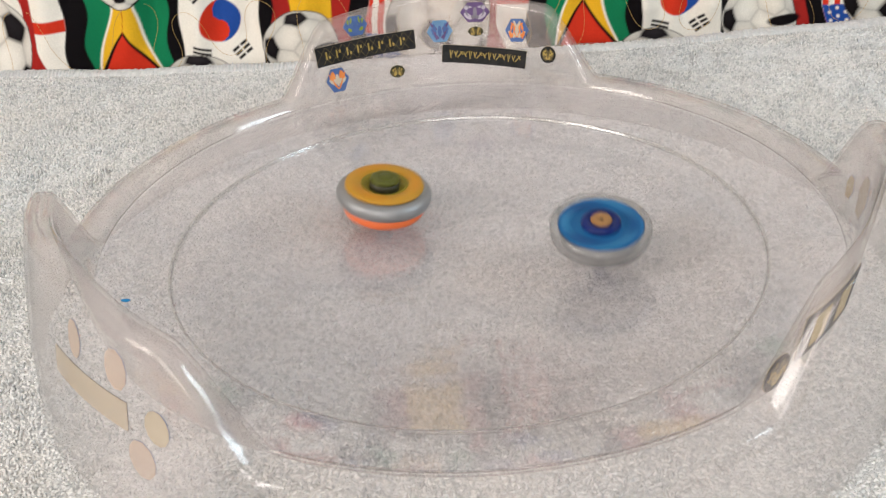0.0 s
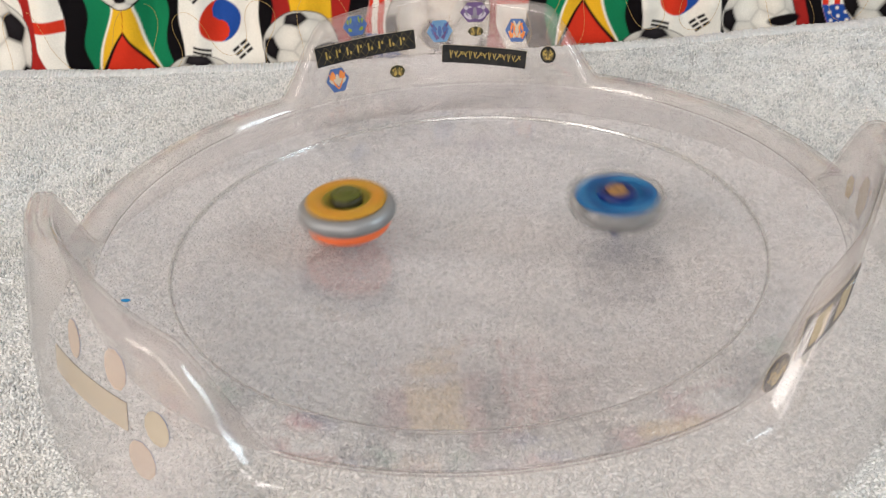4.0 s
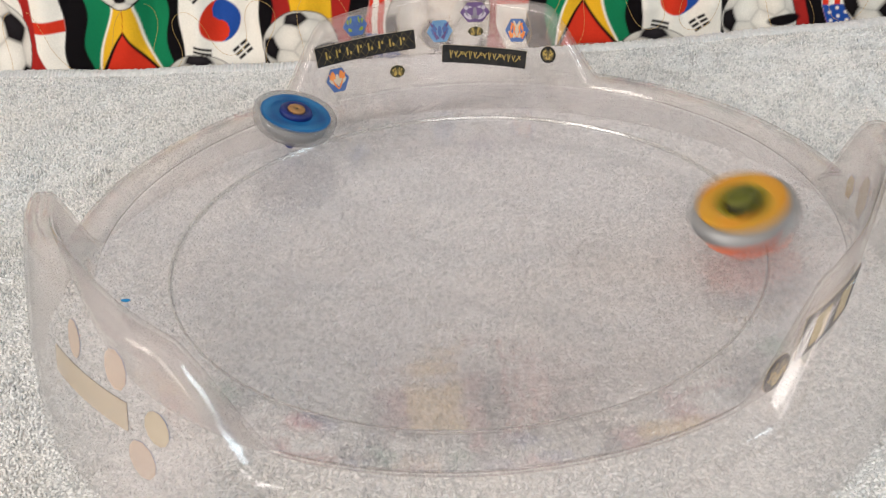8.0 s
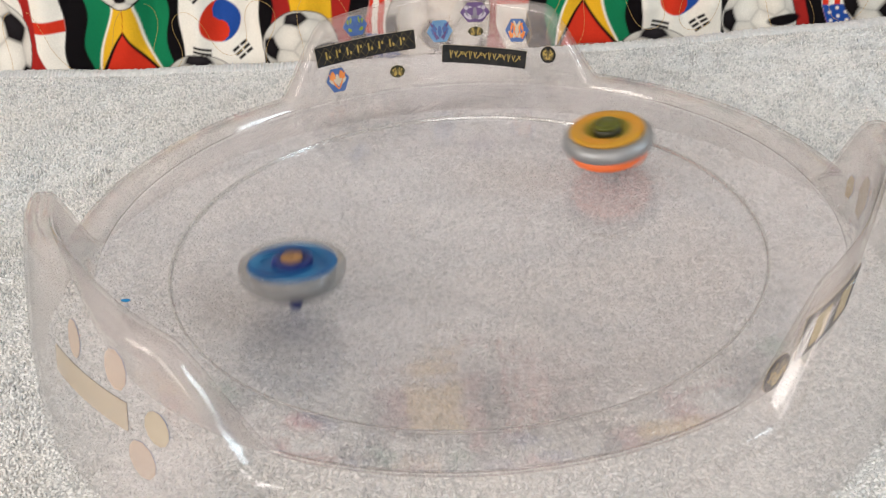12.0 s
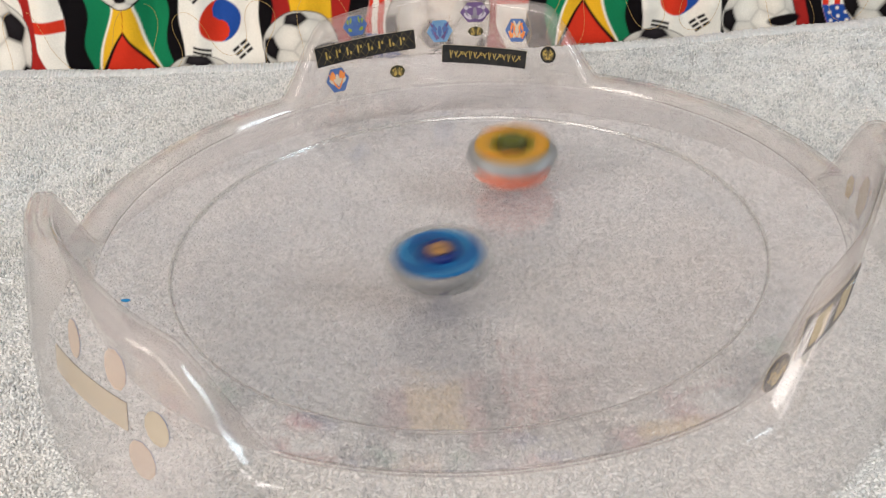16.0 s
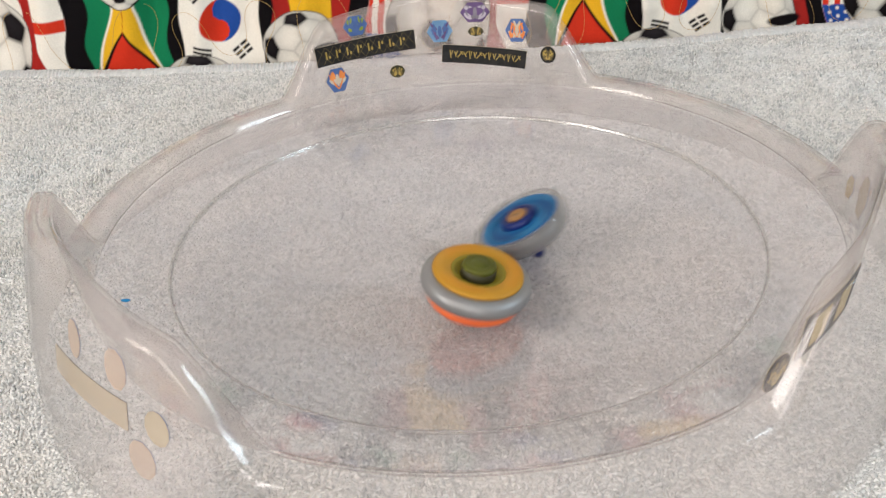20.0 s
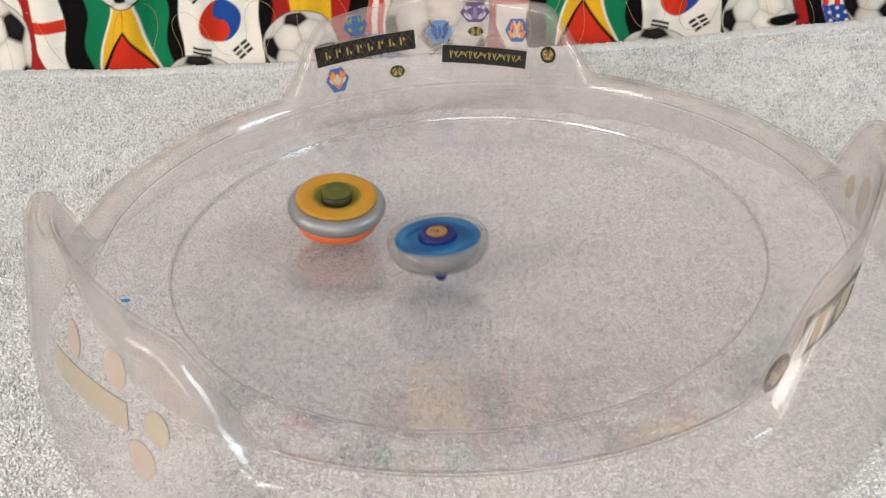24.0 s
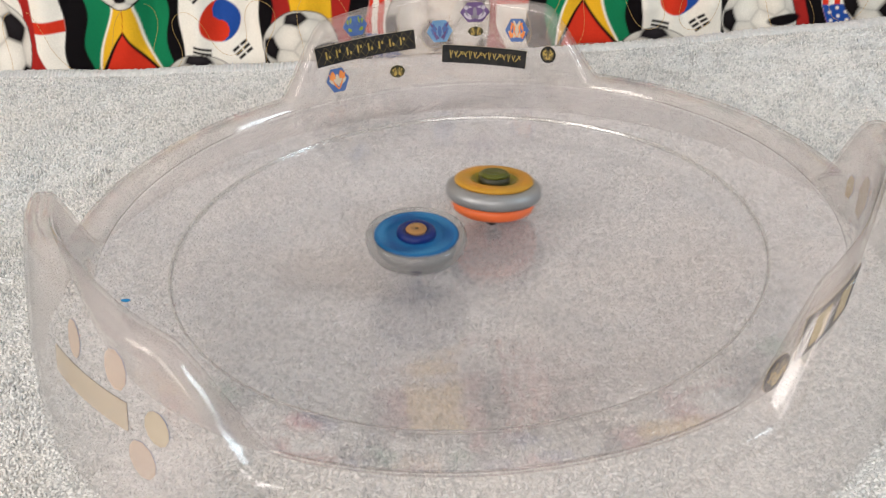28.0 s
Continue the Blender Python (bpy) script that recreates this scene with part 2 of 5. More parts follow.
# ---- the room, which closes the place ----
def room():
    x0, x1, y0, y1, z0, z1 = -2.45, 2.45, -2.3, 1.25, -0.50, 2.05
    t = 0.12
    tagged(box("floor", (x0 - t, y0 - t, z0 - t), (x1 + t, y1 + t, z0), M_FLOOR), "brown wooden floor of the room", "floor", kind="structure")
    tagged(box("ceiling", (x0 - t, y0 - t, z1), (x1 + t, y1 + t, z1 + t), M_CEIL), "plain white ceiling of the room", "ceiling", kind="structure")
    tagged(box("wall_north", (x0 - t, y1, z0), (x1 + t, y1 + t, z1), M_BACK_WALL), "white painted wall behind the sofa", "wall", kind="structure")
    # unseen opening and frame added round the south fill lamp
    x, y, z, w, h, _ = SOUTH_FILL
    wall = tagged(new("wall_south"), "pale plastered wall with a wide opening added for fill light", "wall", kind="structure")
    for lo, hi in (((x0 - t, y0 - t, z0), (x - w / 2, y0, z1)), ((x + w / 2, y0 - t, z0), (x1 + t, y0, z1)), ((x - w / 2, y0 - t, z0), (x + w / 2, y0, z - h / 2)), ((x - w / 2, y0 - t, z + h / 2), (x + w / 2, y0, z1))):
        box("panel", lo, hi, M_PLASTER, wall)
    win = tagged(new("window_3"), "wide white frame of the added unseen fill window", "window", kind="structure")
    g = y0 - 0.09
    for lo, hi in (((x - w / 2, g - 0.02, z - h / 2), (x - w / 2 + 0.05, g + 0.02, z + h / 2)), ((x + w / 2 - 0.05, g - 0.02, z - h / 2), (x + w / 2, g + 0.02, z + h / 2)),
                   ((x - w / 2 + 0.05, g - 0.02, z - h / 2), (x + w / 2 - 0.05, g + 0.02, z - h / 2 + 0.05)), ((x - w / 2 + 0.05, g - 0.02, z + h / 2 - 0.05), (x + w / 2 - 0.05, g + 0.02, z + h / 2))):
        box("window_frame", lo, hi, M_CEIL, win, 0.005)
    for k, (x, y, z, w, h, _) in enumerate(WINDOWS):
        a, b, c, d = y - w / 2, y + w / 2, z - h / 2, z + h / 2
        e, f = min(x, x + math.copysign(t, x)), max(x, x + math.copysign(t, x))
        wall = tagged(new(("wall_east", "wall_west")[k]), "pale plastered wall with a window opening", "wall", kind="structure")
        for lo, hi in (((e, y0, z0), (f, a, z1)), ((e, b, z0), (f, y1, z1)), ((e, a, z0), (f, b, c)), ((e, a, d), (f, b, z1))):
            box("panel", lo, hi, M_PLASTER, wall)
        win = tagged(new("window_%d" % (k + 1)), "white window frame in the plastered wall", "window", kind="structure")
        g = x + math.copysign(0.09, x)
        for lo, hi in (((g - 0.02, a, c), (g + 0.02, a + 0.05, d)), ((g - 0.02, b - 0.05, c), (g + 0.02, b, d)),
                       ((g - 0.02, a + 0.05, c), (g + 0.02, b - 0.05, c + 0.05)), ((g - 0.02, a + 0.05, d - 0.05), (g + 0.02, b - 0.05, d))):
            box("window_frame", lo, hi, M_CEIL, win, 0.005)


room()


# ---- the sofa under the cloths ----
def sofa():
    ob = tagged(new("sofa"), "beige sofa covered by a printed cloth", "sofa")
    box("seat", (-0.95, -0.75, -0.34), (0.95, 0.55, -0.006), M_SOFA, ob, 0.02)
    box("base", (-0.93, -0.73, -0.47), (0.93, 0.75, -0.341), M_SOFA, ob, 0.01)
    box("backrest", (-0.95, 0.552, -0.34), (0.95, 0.80, 0.215), M_SOFA, ob, 0.03)
    for x in (-0.85, 0.85):
        for y in (-0.65, 0.65):
            box("leg", (x - 0.03, y - 0.03, -0.5), (x + 0.03, y + 0.03, -0.47), M_BLACK, ob)
    cushion = box("back_cushion", (-0.80, 0.43, -0.004), (0.80, 0.551, 0.225), M_SOFA, None, 0.03)
    tagged(cushion, "firm beige cushion leaning behind the printed cloth", "cushion")


sofa()


# ---- the printed cloth: flags and footballs ----
PERIOD = 362.0
WHITE = np.array((0.87, 0.84, 0.765))
INK, RED, DEEP = np.array((0.007, 0.006, 0.007)), np.array((0.62, 0.040, 0.018)), np.array((0.36, 0.022, 0.018))
GREEN, YELLOW, BLUE = np.array((0.010, 0.20, 0.085)), np.array((0.80, 0.46, 0.025)), np.array((0.020, 0.075, 0.33))


def cover(col, mask, ink):
    k = np.clip(mask, 0, 1)[..., None]
    return col * (1 - k) + ink * k


def inside(d, soft=0.5):
    return 0.5 - d / (2 * soft)


def slab(g, v, x, y, w, h, turn=0.0):
    c, s = math.cos(radians(turn)), math.sin(radians(turn))
    p, q = (g - x) * c + (v - y) * s, -(g - x) * s + (v - y) * c
    return inside(np.maximum(np.abs(p) - w / 2, np.abs(q) - h / 2))


def ball_panels():
    """Middles of a football's panels: 12 of five sides, 20 of six, each divided by its distance from the centre."""
    g = (1 + math.sqrt(5)) / 2
    five = [Vector(p).normalized() for a in (-1, 1) for b in (-g, g) for p in ((0, a, b), (a, b, 0), (b, 0, a))]
    six = []
    for a, b, c in itertools.combinations(five, 3):
        if a.dot(b) > 0.4 and b.dot(c) > 0.4 and a.dot(c) > 0.4:
            six.append((a + b + c).normalized())
    return five, six


FIVE, SIX = ball_panels()


def football(col, g, v, x, y, r, aim, other, dark_at=()):
    """A printed football with puffed panels; aim and other are the places of two neighbouring five-sided panels, dark_at the places of the black ones, else all."""
    def frame_of(a, b):
        b = (b - a * a.dot(b)).normalized()
        return Matrix((a, b, a.cross(b))).transposed()
    lift = lambda p: Vector((p[0], p[1], math.sqrt(max(0.02, 1 - p[0] ** 2 - p[1] ** 2)))).normalized()
    near = next(p for p in FIVE[1:] if p.dot(FIVE[0]) > 0.4)
    turn = frame_of(lift(aim), lift(other)) @ frame_of(FIVE[0], near).transposed()
    ox, oy = (g - x) / r, (v - y) / r
    d = np.hypot(ox, oy)
    oz = np.sqrt(np.clip(1 - d ** 2, 0, 1))
    score = []
    for mids, h in ((FIVE, 0.9393), (SIX, 0.9149)):
        for p in mids:
            q = turn @ p
            score.append((ox * q[0] + oy * q[1] + oz * q[2]) / h)
    score = np.array(score)
    spots = [turn @ p for p in FIVE]
    inked = [k for k, q in enumerate(spots) if not dark_at or (q[2] > -0.2 and min(math.hypot(q[0] - a, q[1] - b) for a, b in dark_at) < 0.42)]
    pale_ones = [k for k in range(len(score)) if k not in inked]
    black = score[inked].max(0) - score[pale_ones].max(0)
    two = np.sort(score, 0)[-2:]
    seam = two[1] - two[0]
    puff = np.clip(seam / 0.16, 0, 1) ** 0.6
    shade = (0.74 + 0.26 * puff) * (1.0 - 0.22 * np.clip(d, 0, 1) ** 3) * (1.0 - 0.10 * np.clip(-ox, 0, 1))
    pale = WHITE[None, None] * shade[..., None]
    dark = INK[None, None] * (1 + 5.0 * np.clip(oy * 0.5 + 0.2, 0, 1) * puff)[..., None]
    k = np.clip(0.5 + (black - 0.012) / 0.03, 0, 1)[..., None]
    ball = pale * (1 - k) + dark * k
    ball = cover(ball, (1 - np.clip(seam / 0.030, 0, 1)) * np.where(np.abs(black) < 0.03, 0.5, 0.16), INK * 3)
    k = np.clip(inside((d - 1) * r), 0, 1)[..., None]
    col = col * (1 - k) + ball * k
    return cover(col, inside(np.abs(d - 1) * r - 0.3, 0.4), INK)


def flag_print(u, v):
    """The colour of the cloth at u, v millimetres: one repeat of the printed design."""
    rows = np.floor((v + 12) / 78)
    v = (v + 12) % 78 - 12
    g = (u + 250 + rows * 137 + 1.6 * np.sin(v * 0.11) + 95) % PERIOD - 95
    col = np.zeros((*u.shape, 3)) + INK
    band = lambda a, b, wob=1.2: inside(np.maximum(a + wob * np.sin(v * 0.13 + a) - g, g - b - wob * np.sin(v * 0.13 + b)))
    # white field with a red cross
    col = cover(col, band(-95, -46), WHITE)
    col = cover(col, np.minimum(band(-95, -46), inside(np.abs(v - 33.5 - 0.04 * (g + 60)) - 4.6)), RED)
    col = cover(col, np.minimum(band(-80, -70), inside(v - 60)), DEEP)
    col = cover(col, np.minimum(inside(np.abs(g + 73 + 0.25 * (v - 10)) - 5), inside(v - 24)), DEEP)
    col = cover(col, band(-46, -29), INK)
    # green field with the golden arrowhead
    col = cover(col, band(-29, 34), GREEN)
    arrow = lambda tip, slope: inside(np.abs(g) - np.maximum(0, (tip - v)) * slope, 0.6)
    shaft = lambda more: inside(np.abs(g) - 7.5 - more - np.maximum(0, 43 - v) * 0.335, 0.6)
    lo = band(-29, 34)
    col = cover(col, np.minimum(shaft(1.7), lo), WHITE)
    col = cover(col, np.minimum(shaft(0), lo), YELLOW)
    col = cover(col, np.minimum(arrow(27.5, 0.72), lo), INK)
    col = cover(col, np.minimum(arrow(24.5, 0.68), lo), RED)
    col = cover(col, band(34, 44), INK)
    # white field with the red and blue disc and black bars
    field = band(44, 107, 1.8)
    col = cover(col, field, WHITE)
    d = np.hypot(g - 75, v - 28)
    disc = inside(d - 16)
    c, s = math.cos(radians(-6)), math.sin(radians(-6))
    p, q = (g - 75) * c + (v - 28) * s, -(g - 75) * s + (v - 28) * c
    upper = p < 0
    upper = np.where(np.hypot(p, q - 8) < 8, False, upper)
    upper = np.where(np.hypot(p, q + 8) < 8, True, upper)
    col = cover(col, disc * upper, RED)
    col = cover(col, disc * ~upper, BLUE)
    for x, y, turn, gaps in ((59, 5, -16, (0, 0, 0)), (91, 5.5, 32, (1, 1, 1)), (58, 51, 36, (0, 1, 0)), (93, 50, -34, (1, 0, 1))):
        for k, gap in zip((-1, 0, 1), gaps):
            t = radians(turn)
            ox, oy = -math.sin(t) * k * 3.4, math.cos(t) * k * 3.4
            bar = slab(g, v, x + ox, y + oy, 14, 2.1, turn)
            if gap:
                bar = np.minimum(bar, 1 - np.clip(slab(g, v, x + ox, y + oy, 1.4, 4, turn), 0, 1))
            col = cover(col, bar, INK)
    col = cover(col, band(107, 116), INK)
    # red and yellow field, then a striped field with a starry corner
    col = cover(col, band(116, 130), DEEP)
    col = cover(col, band(130, 163), YELLOW)
    col = cover(col, band(163, 177), DEEP)
    stripes = np.where(np.sin((g - 190) * 2 * math.pi / 9.4) > 0, 1.0, 0.0)
    us = band(191, 221)
    col = cover(col, us, WHITE)
    col = cover(col, us * stripes, RED)
    corner = np.minimum(us, inside(v - 12))
    col = cover(col, corner, BLUE)
    sx, sy = (g % 6.2) - 3.1, ((v + 3.1 * (np.floor(g / 6.2) % 2)) % 6.2) - 3.1
    col = cover(col, np.minimum(corner, inside(np.hypot(sx, sy) - 1.3)), WHITE)
    # footballs in front
    col = football(col, g, v, 0, 63, 19.5, (0.0, -0.51), (0.85, 0.05))
    col = football(col, g, v, 138, 5, 30, (-0.82, 0.04), (-0.02, 0.86), ((-0.82, 0.04), (0.0, 0.86), (0.62, -0.05)))
    col = cover(col, inside((np.hypot((g - 158) / 13, (v - 3.5 - 0.10 * (g - 158)) / 4.4) - 1) * 4), INK)
    col = football(col, g, v, 53, -32, 36, (0.03, 0.90), (-0.85, 0.30))
    for gx in (-115, 247):
        col = football(col, g, v, gx, 20, 41, (0.70, 0.33), (-0.27, 0.65))
    return col


CLOTH_LEAN = radians(12)


def cloth_point(u, v, out=0.0):
    """A point of the upright cloth at u, v millimetres, out millimetres before it."""
    ripple = 3.0 * np.sin(u / 24 + 0.9 * np.sin(u / 61)) + 4.0 * np.sin(u / 10.5 + v / 60 + 1.3 * np.sin(u / 37)) + 1.8 * np.sin(u / 4.6 - v / 40 + np.sin(u / 29))
    ripple = ripple * np.clip((v + 6) / 25, 0.25, 1)
    return np.stack([u, 337 + v * math.sin(CLOTH_LEAN) - ripple - out, v * math.cos(CLOTH_LEAN)], -1) / 1000


def printed_throw():
    ob = tagged(new("printed_throw"), "cotton cloth printed with flags and footballs, draped over the sofa", "cloth")
    u = np.arange(-560, 560.1, 0.9)
    uu, vv = np.meshgrid(u, np.concatenate([np.arange(-6, 64, 0.8), np.arange(64, 226, 3.0)]))
    tint = lambda a, b: np.concatenate([flag_print(a, b), np.ones((*a.shape, 1))], -1)
    up = grid_mesh("upright_panel", cloth_point(uu, vv), M_PRINT, tint(uu, vv))
    fu, fy = np.meshgrid(np.arange(-560, 560.1, 4.0), np.linspace(-700, 331, 120))
    flat = grid_mesh("seat_panel", np.stack([fu, fy, np.full_like(fu, -4.0)], -1) / 1000, M_PRINT, tint(fu, fy - 331))
    for p in (up, flat):
        p.parent = ob
        solid = p.modifiers.new("thickness", "SOLIDIFY")
        solid.thickness, solid.offset = 0.001, -1.0
    up["label"], flat["label"] = "upright panel printed with flags and footballs", "printed panel lying under the towel"
    # gilt quilting thread that wanders over the print
    t = np.arange(0, 3200, 0.45)
    for y, swing, ph in ((19, 1.62, 0.4),):
        heading = swing * np.sin(t / 21 + 0.7 * np.sin(t / 71 + ph) + ph) + 0.45 * np.sin(t / 44 + 2 * ph)
        pu = -560 + np.cumsum(np.cos(heading)) * 0.45
        pv = np.cumsum(np.sin(heading)) * 0.45
        pv = y + pv - np.interp(t, t[::300], [pv[max(0, k - 150):k + 150].mean() for k in range(0, len(t), 300)])
        keep = (pu < 555) & (np.abs(pv - y) < 26)
        pu, pv = pu[keep], pv[keep]
        line = cloth_point(pu, pv, 0.35)
        verts, faces = [], []
        for q in line:
            verts += [(q[0] - 0.00015, q[1], q[2] - 0.00015), (q[0] + 0.00015, q[1], q[2] - 0.00015), (q[0] + 0.00015, q[1], q[2] + 0.00015), (q[0] - 0.00015, q[1], q[2] + 0.00015), (q[0], q[1] - 0.0004, q[2])]
        n = len(line)
        for i in range(n - 1):
            if i % 7 < 5 and np.hypot(pu[i + 1] - pu[i], pv[i + 1] - pv[i]) < 2:
                for a in range(4):
                    faces.append((5 * i + a, 5 * i + (a + 1) % 4, 5 * i + 5 + (a + 1) % 4, 5 * i + 5 + a))
        mesh_object("quilting_thread", verts, faces, M_THREAD, ob, "gilt quilting thread")
    return ob


printed_throw()


# ---- the terry towel ----
def soft(a, n):
    for _ in range(n):
        a = (a + np.roll(a, 1, 0) + np.roll(a, -1, 0) + np.roll(a, 1, 1) + np.roll(a, -1, 1)) / 5
    return a


def far_edge(x):
    return 0.3165 + 0.19 * x ** 2 + 0.0015 * np.sin(x * 31)


def rumple(xx, ss):
    """Broad rumples of the towel away from its flattened middle; ss is the distance from its far edge."""
    yy = far_edge(xx) - ss
    away = (0.22 + 0.78 * np.clip((np.hypot(xx, yy) - 0.20) / 0.12, 0, 1)) * np.clip((ss - 0.014) / 0.05, 0, 1)
    wave = 0.0030 * np.sin(xx * 17 + yy * 9 + 1.0) + 0.0022 * np.sin(yy * 38 - xx * 7) + 0.0012 * np.sin(yy * 95 + 2.0 * np.sin(xx * 9)) + 0.0009 * np.clip(1 - ss / 0.09, 0, 1) * np.sin(ss * 520 + np.sin(xx * 21) + 14 * xx) + 0.003
    lean = ss - 0.10 - 0.30 * (xx - 0.24)
    creases = sum(h * np.exp(-((lean - at - 0.006 * np.sin(xx * 26 + at * 90)) / w) ** 2) for at, w, h in ((-0.055, 0.009, 0.0064), (-0.022, 0.007, 0.0046), (0.018, 0.010, 0.0060), (0.055, 0.008, 0.0040)))
    wave = wave + creases * np.clip((xx - 0.10) / 0.08, 0, 1)
    trough = 0.0032 * np.exp(-((ss - 0.031 - 0.004 * np.sin(xx * 15)) / 0.008) ** 2)
    rr = np.hypot(xx, yy)
    bulge = np.clip((0.166 - rr) / 0.04, 0, 1)
    bulge = bulge * bulge * (3 - 2 * bulge) * (0.0048 + 0.005 * np.minimum(rr / 0.14, 1.0) ** 2)
    under = np.clip((0.172 - rr) / 0.02, 0, 1)
    ripple = np.sin(yy * 104 + xx * 30 + 2.2 * np.sin(xx * 15 + 0.6) + 1.5 * np.sin(yy * 31 - xx * 24)) * (0.6 + 0.4 * np.sin(xx * 21 + yy * 17 + 2.0))
    bulge = bulge + under * 0.0021 * (ripple - 1.0)
    return away * wave * np.clip((rr - 0.02) / 0.18, 0.25, 1) + bulge - trough - np.clip(0.018 - ss, 0, 1) * 0.35


def terry_loops(ob, rng):
    """The pile: short bent loops of yarn, each a little arch that leans its own way."""
    px, py = 0.00160, 0.00160
    gx, gs = np.meshgrid(np.arange(-0.40, 0.40, px), np.arange(0.0155, 0.56, py))
    n = gx.size
    r = rng.random((9, n))
    x0, s0 = gx.ravel() + (r[0] - 0.5) * px * 1.1, gs.ravel() + (r[1] - 0.5) * py * 1.1
    tufts = soft(rng.random(gx.shape), 5)
    tufts = ((tufts - tufts.mean()) / tufts.std()).ravel()
    turn = (r[2] - 0.5) * math.pi + 0.5 * np.sin(x0 * 60 + s0 * 45)
    half = 0.00060 + 0.00045 * r[3]
    bend = (r[4] - 0.5) * 0.0016
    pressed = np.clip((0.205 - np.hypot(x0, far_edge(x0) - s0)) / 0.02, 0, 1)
    half, wide = half * (1 + 0.4 * pressed), (0.00055 + 0.00026 * r[6]) * (1 + 0.4 * pressed)
    tall = np.clip(0.00080 + 0.00070 * (r[5] - 0.4) + 0.00038 * tufts, 0.0002, 0.0020) * (1 - 0.68 * pressed) * (1 - 0.45 * np.clip((s0 - 0.33) / 0.15, 0, 1))
    rows = np.sin(s0 * 2 * math.pi / 0.0058 + 0.9 * np.sin(x0 * 33) + 0.7 * np.sin(x0 * 87 + s0 * 50))
    tall = tall + 0.00058 * (1 - 0.68 * pressed) * rows * np.clip(1.1 - s0 / 0.16, 0.15, 1)
    cx, sx = np.cos(turn), np.sin(turn)
    base = rumple(x0, s0)
    verts = np.zeros((n, 9, 3))
    for k, along in enumerate((-1.0, 0.05, 1.0)):
        p, q = half * along, bend * (1 - along ** 2)
        z = base - 0.00022 + np.where(along ** 2 < 0.5, tall, 0.00005 + 0.0004 * r[7] * (k == 2))
        fat = wide * (1.15 if k == 1 else 0.7)
        for e, (side, up) in enumerate(((-1.0, -0.5), (1.0, -0.5), (0.0, 1.0))):
            a, b = p, q + side * fat
            verts[:, k * 3 + e] = np.stack([x0 + a * cx - b * sx, far_edge(x0) - s0 + a * sx + b * cx, z + up * fat], -1)
    quads = np.array([(k * 3 + e, k * 3 + (e + 1) % 3, k * 3 + 3 + (e + 1) % 3, k * 3 + 3 + e) for k in range(2) for e in range(3)])
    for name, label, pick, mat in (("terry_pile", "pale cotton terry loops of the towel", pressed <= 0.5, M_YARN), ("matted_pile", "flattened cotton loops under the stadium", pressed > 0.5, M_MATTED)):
        chosen = verts[pick]
        faces = (quads[None] + 9 * np.arange(len(chosen))[:, None, None]).reshape(-1, 4)
        me = bpy.data.meshes.new(name)
        me.vertices.add(len(chosen) * 9)
        me.vertices.foreach_set("co", chosen.ravel())
        me.loops.add(faces.size)
        me.loops.foreach_set("vertex_index", faces.ravel())
        me.polygons.add(len(faces))
        me.polygons.foreach_set("loop_start", np.arange(0, faces.size, 4))
        me.polygons.foreach_set("use_smooth", np.ones(len(faces), dtype=bool))
        me.update(calc_edges=True)
        me.materials.append(mat)
        pile = new(name, me)
        pile.parent = ob
        tagged(pile, label, kind="stuff")


def towel():
    rng = np.random.default_rng(4)
    step = 0.0024
    x, s = np.arange(-0.42, 0.4201, step), np.arange(0.0140, 0.60, step)
    xx, ss = np.meshgrid(x, s)
    yy = far_edge(xx) - ss
    h = rumple(xx, ss) + 0.0003 * (soft(rng.random(xx.shape), 1) - 0.5)
    ob = grid_mesh("towel", np.stack([xx, yy, h], -1), M_TOWEL)
    terry_loops(ob, rng)
    # the woven hem: a ribbed, slightly raised fold
    u, t = np.arange(-0.42, 0.4201, 0.0005), np.linspace(0, 1, 22)
    uu, tt = np.meshgrid(u, t)
    wob = soft(rng.random(uu.shape), 3) - 0.5
    rib = np.sin(uu * 2 * math.pi / 0.0027 + 1.4 * np.sin(uu * 71) + 1.1 * np.sin(uu * 173) + 0.9 * np.sin(tt * 5 + uu * 40)) * (0.6 + 0.4 * np.sin(uu * 37 + 1))
    fold = np.sin(math.pi * np.clip(tt, 0, 1)) ** 0.6
    z = -0.0016 + 0.0040 * fold + 0.00060 * rib * fold + 0.0034 * wob
    y = far_edge(uu) - 0.0003 - 0.0180 * tt + 0.0007 * np.sin(uu * 57) + 0.0030 * wob
    hem = grid_mesh("hem", np.stack([uu, y, z], -1), M_HEM)
    hem.parent = ob
    hem["label"] = "ribbed woven hem of the towel"
    return tagged(ob, "pale blue-grey terry towel spread flat under the stadium", "towel")


towel()


# ---- the clear stadium ----
RING, RIM, H_RING, H_RIM = 0.140, 0.1722, 0.022, 0.0324
WALLS = (92.5, 213.7, 332.5)


def dish_height(r):
    """Height of the playing surface at the distance r from the middle."""
    if r <= RING:
        return 0.008 + 0.014 * (r / RING) ** 2
    k = min(1.0, (r - RING) / (RIM - RING))
    return H_RING + 0.0013 + (H_RIM - H_RING - 0.0013) * (0.75 * k + 0.25 * k ** 2)


def wall_share(az):
    """How far the rim is drawn up into a wall at the azimuth az, 0 to 1."""
    best = 0.0
    for c in WALLS:
        d = abs((az - c + 180) % 360 - 180)
        k = max(0.0, (31.5 - d) / 10.9)
        e = min(1.0, k)
        k += 0.35 * (e * e * (3 - 2 * e) - e)
        arch = 0.92 + 0.26 * (1 - math.sqrt((d / 20) ** 2 + 0.012))
        k = k - 0.5 * max(0.0, k - arch + 0.06) ** 2 / 0.12 if k < arch + 0.06 else arch
        best = max(best, k)
    return best


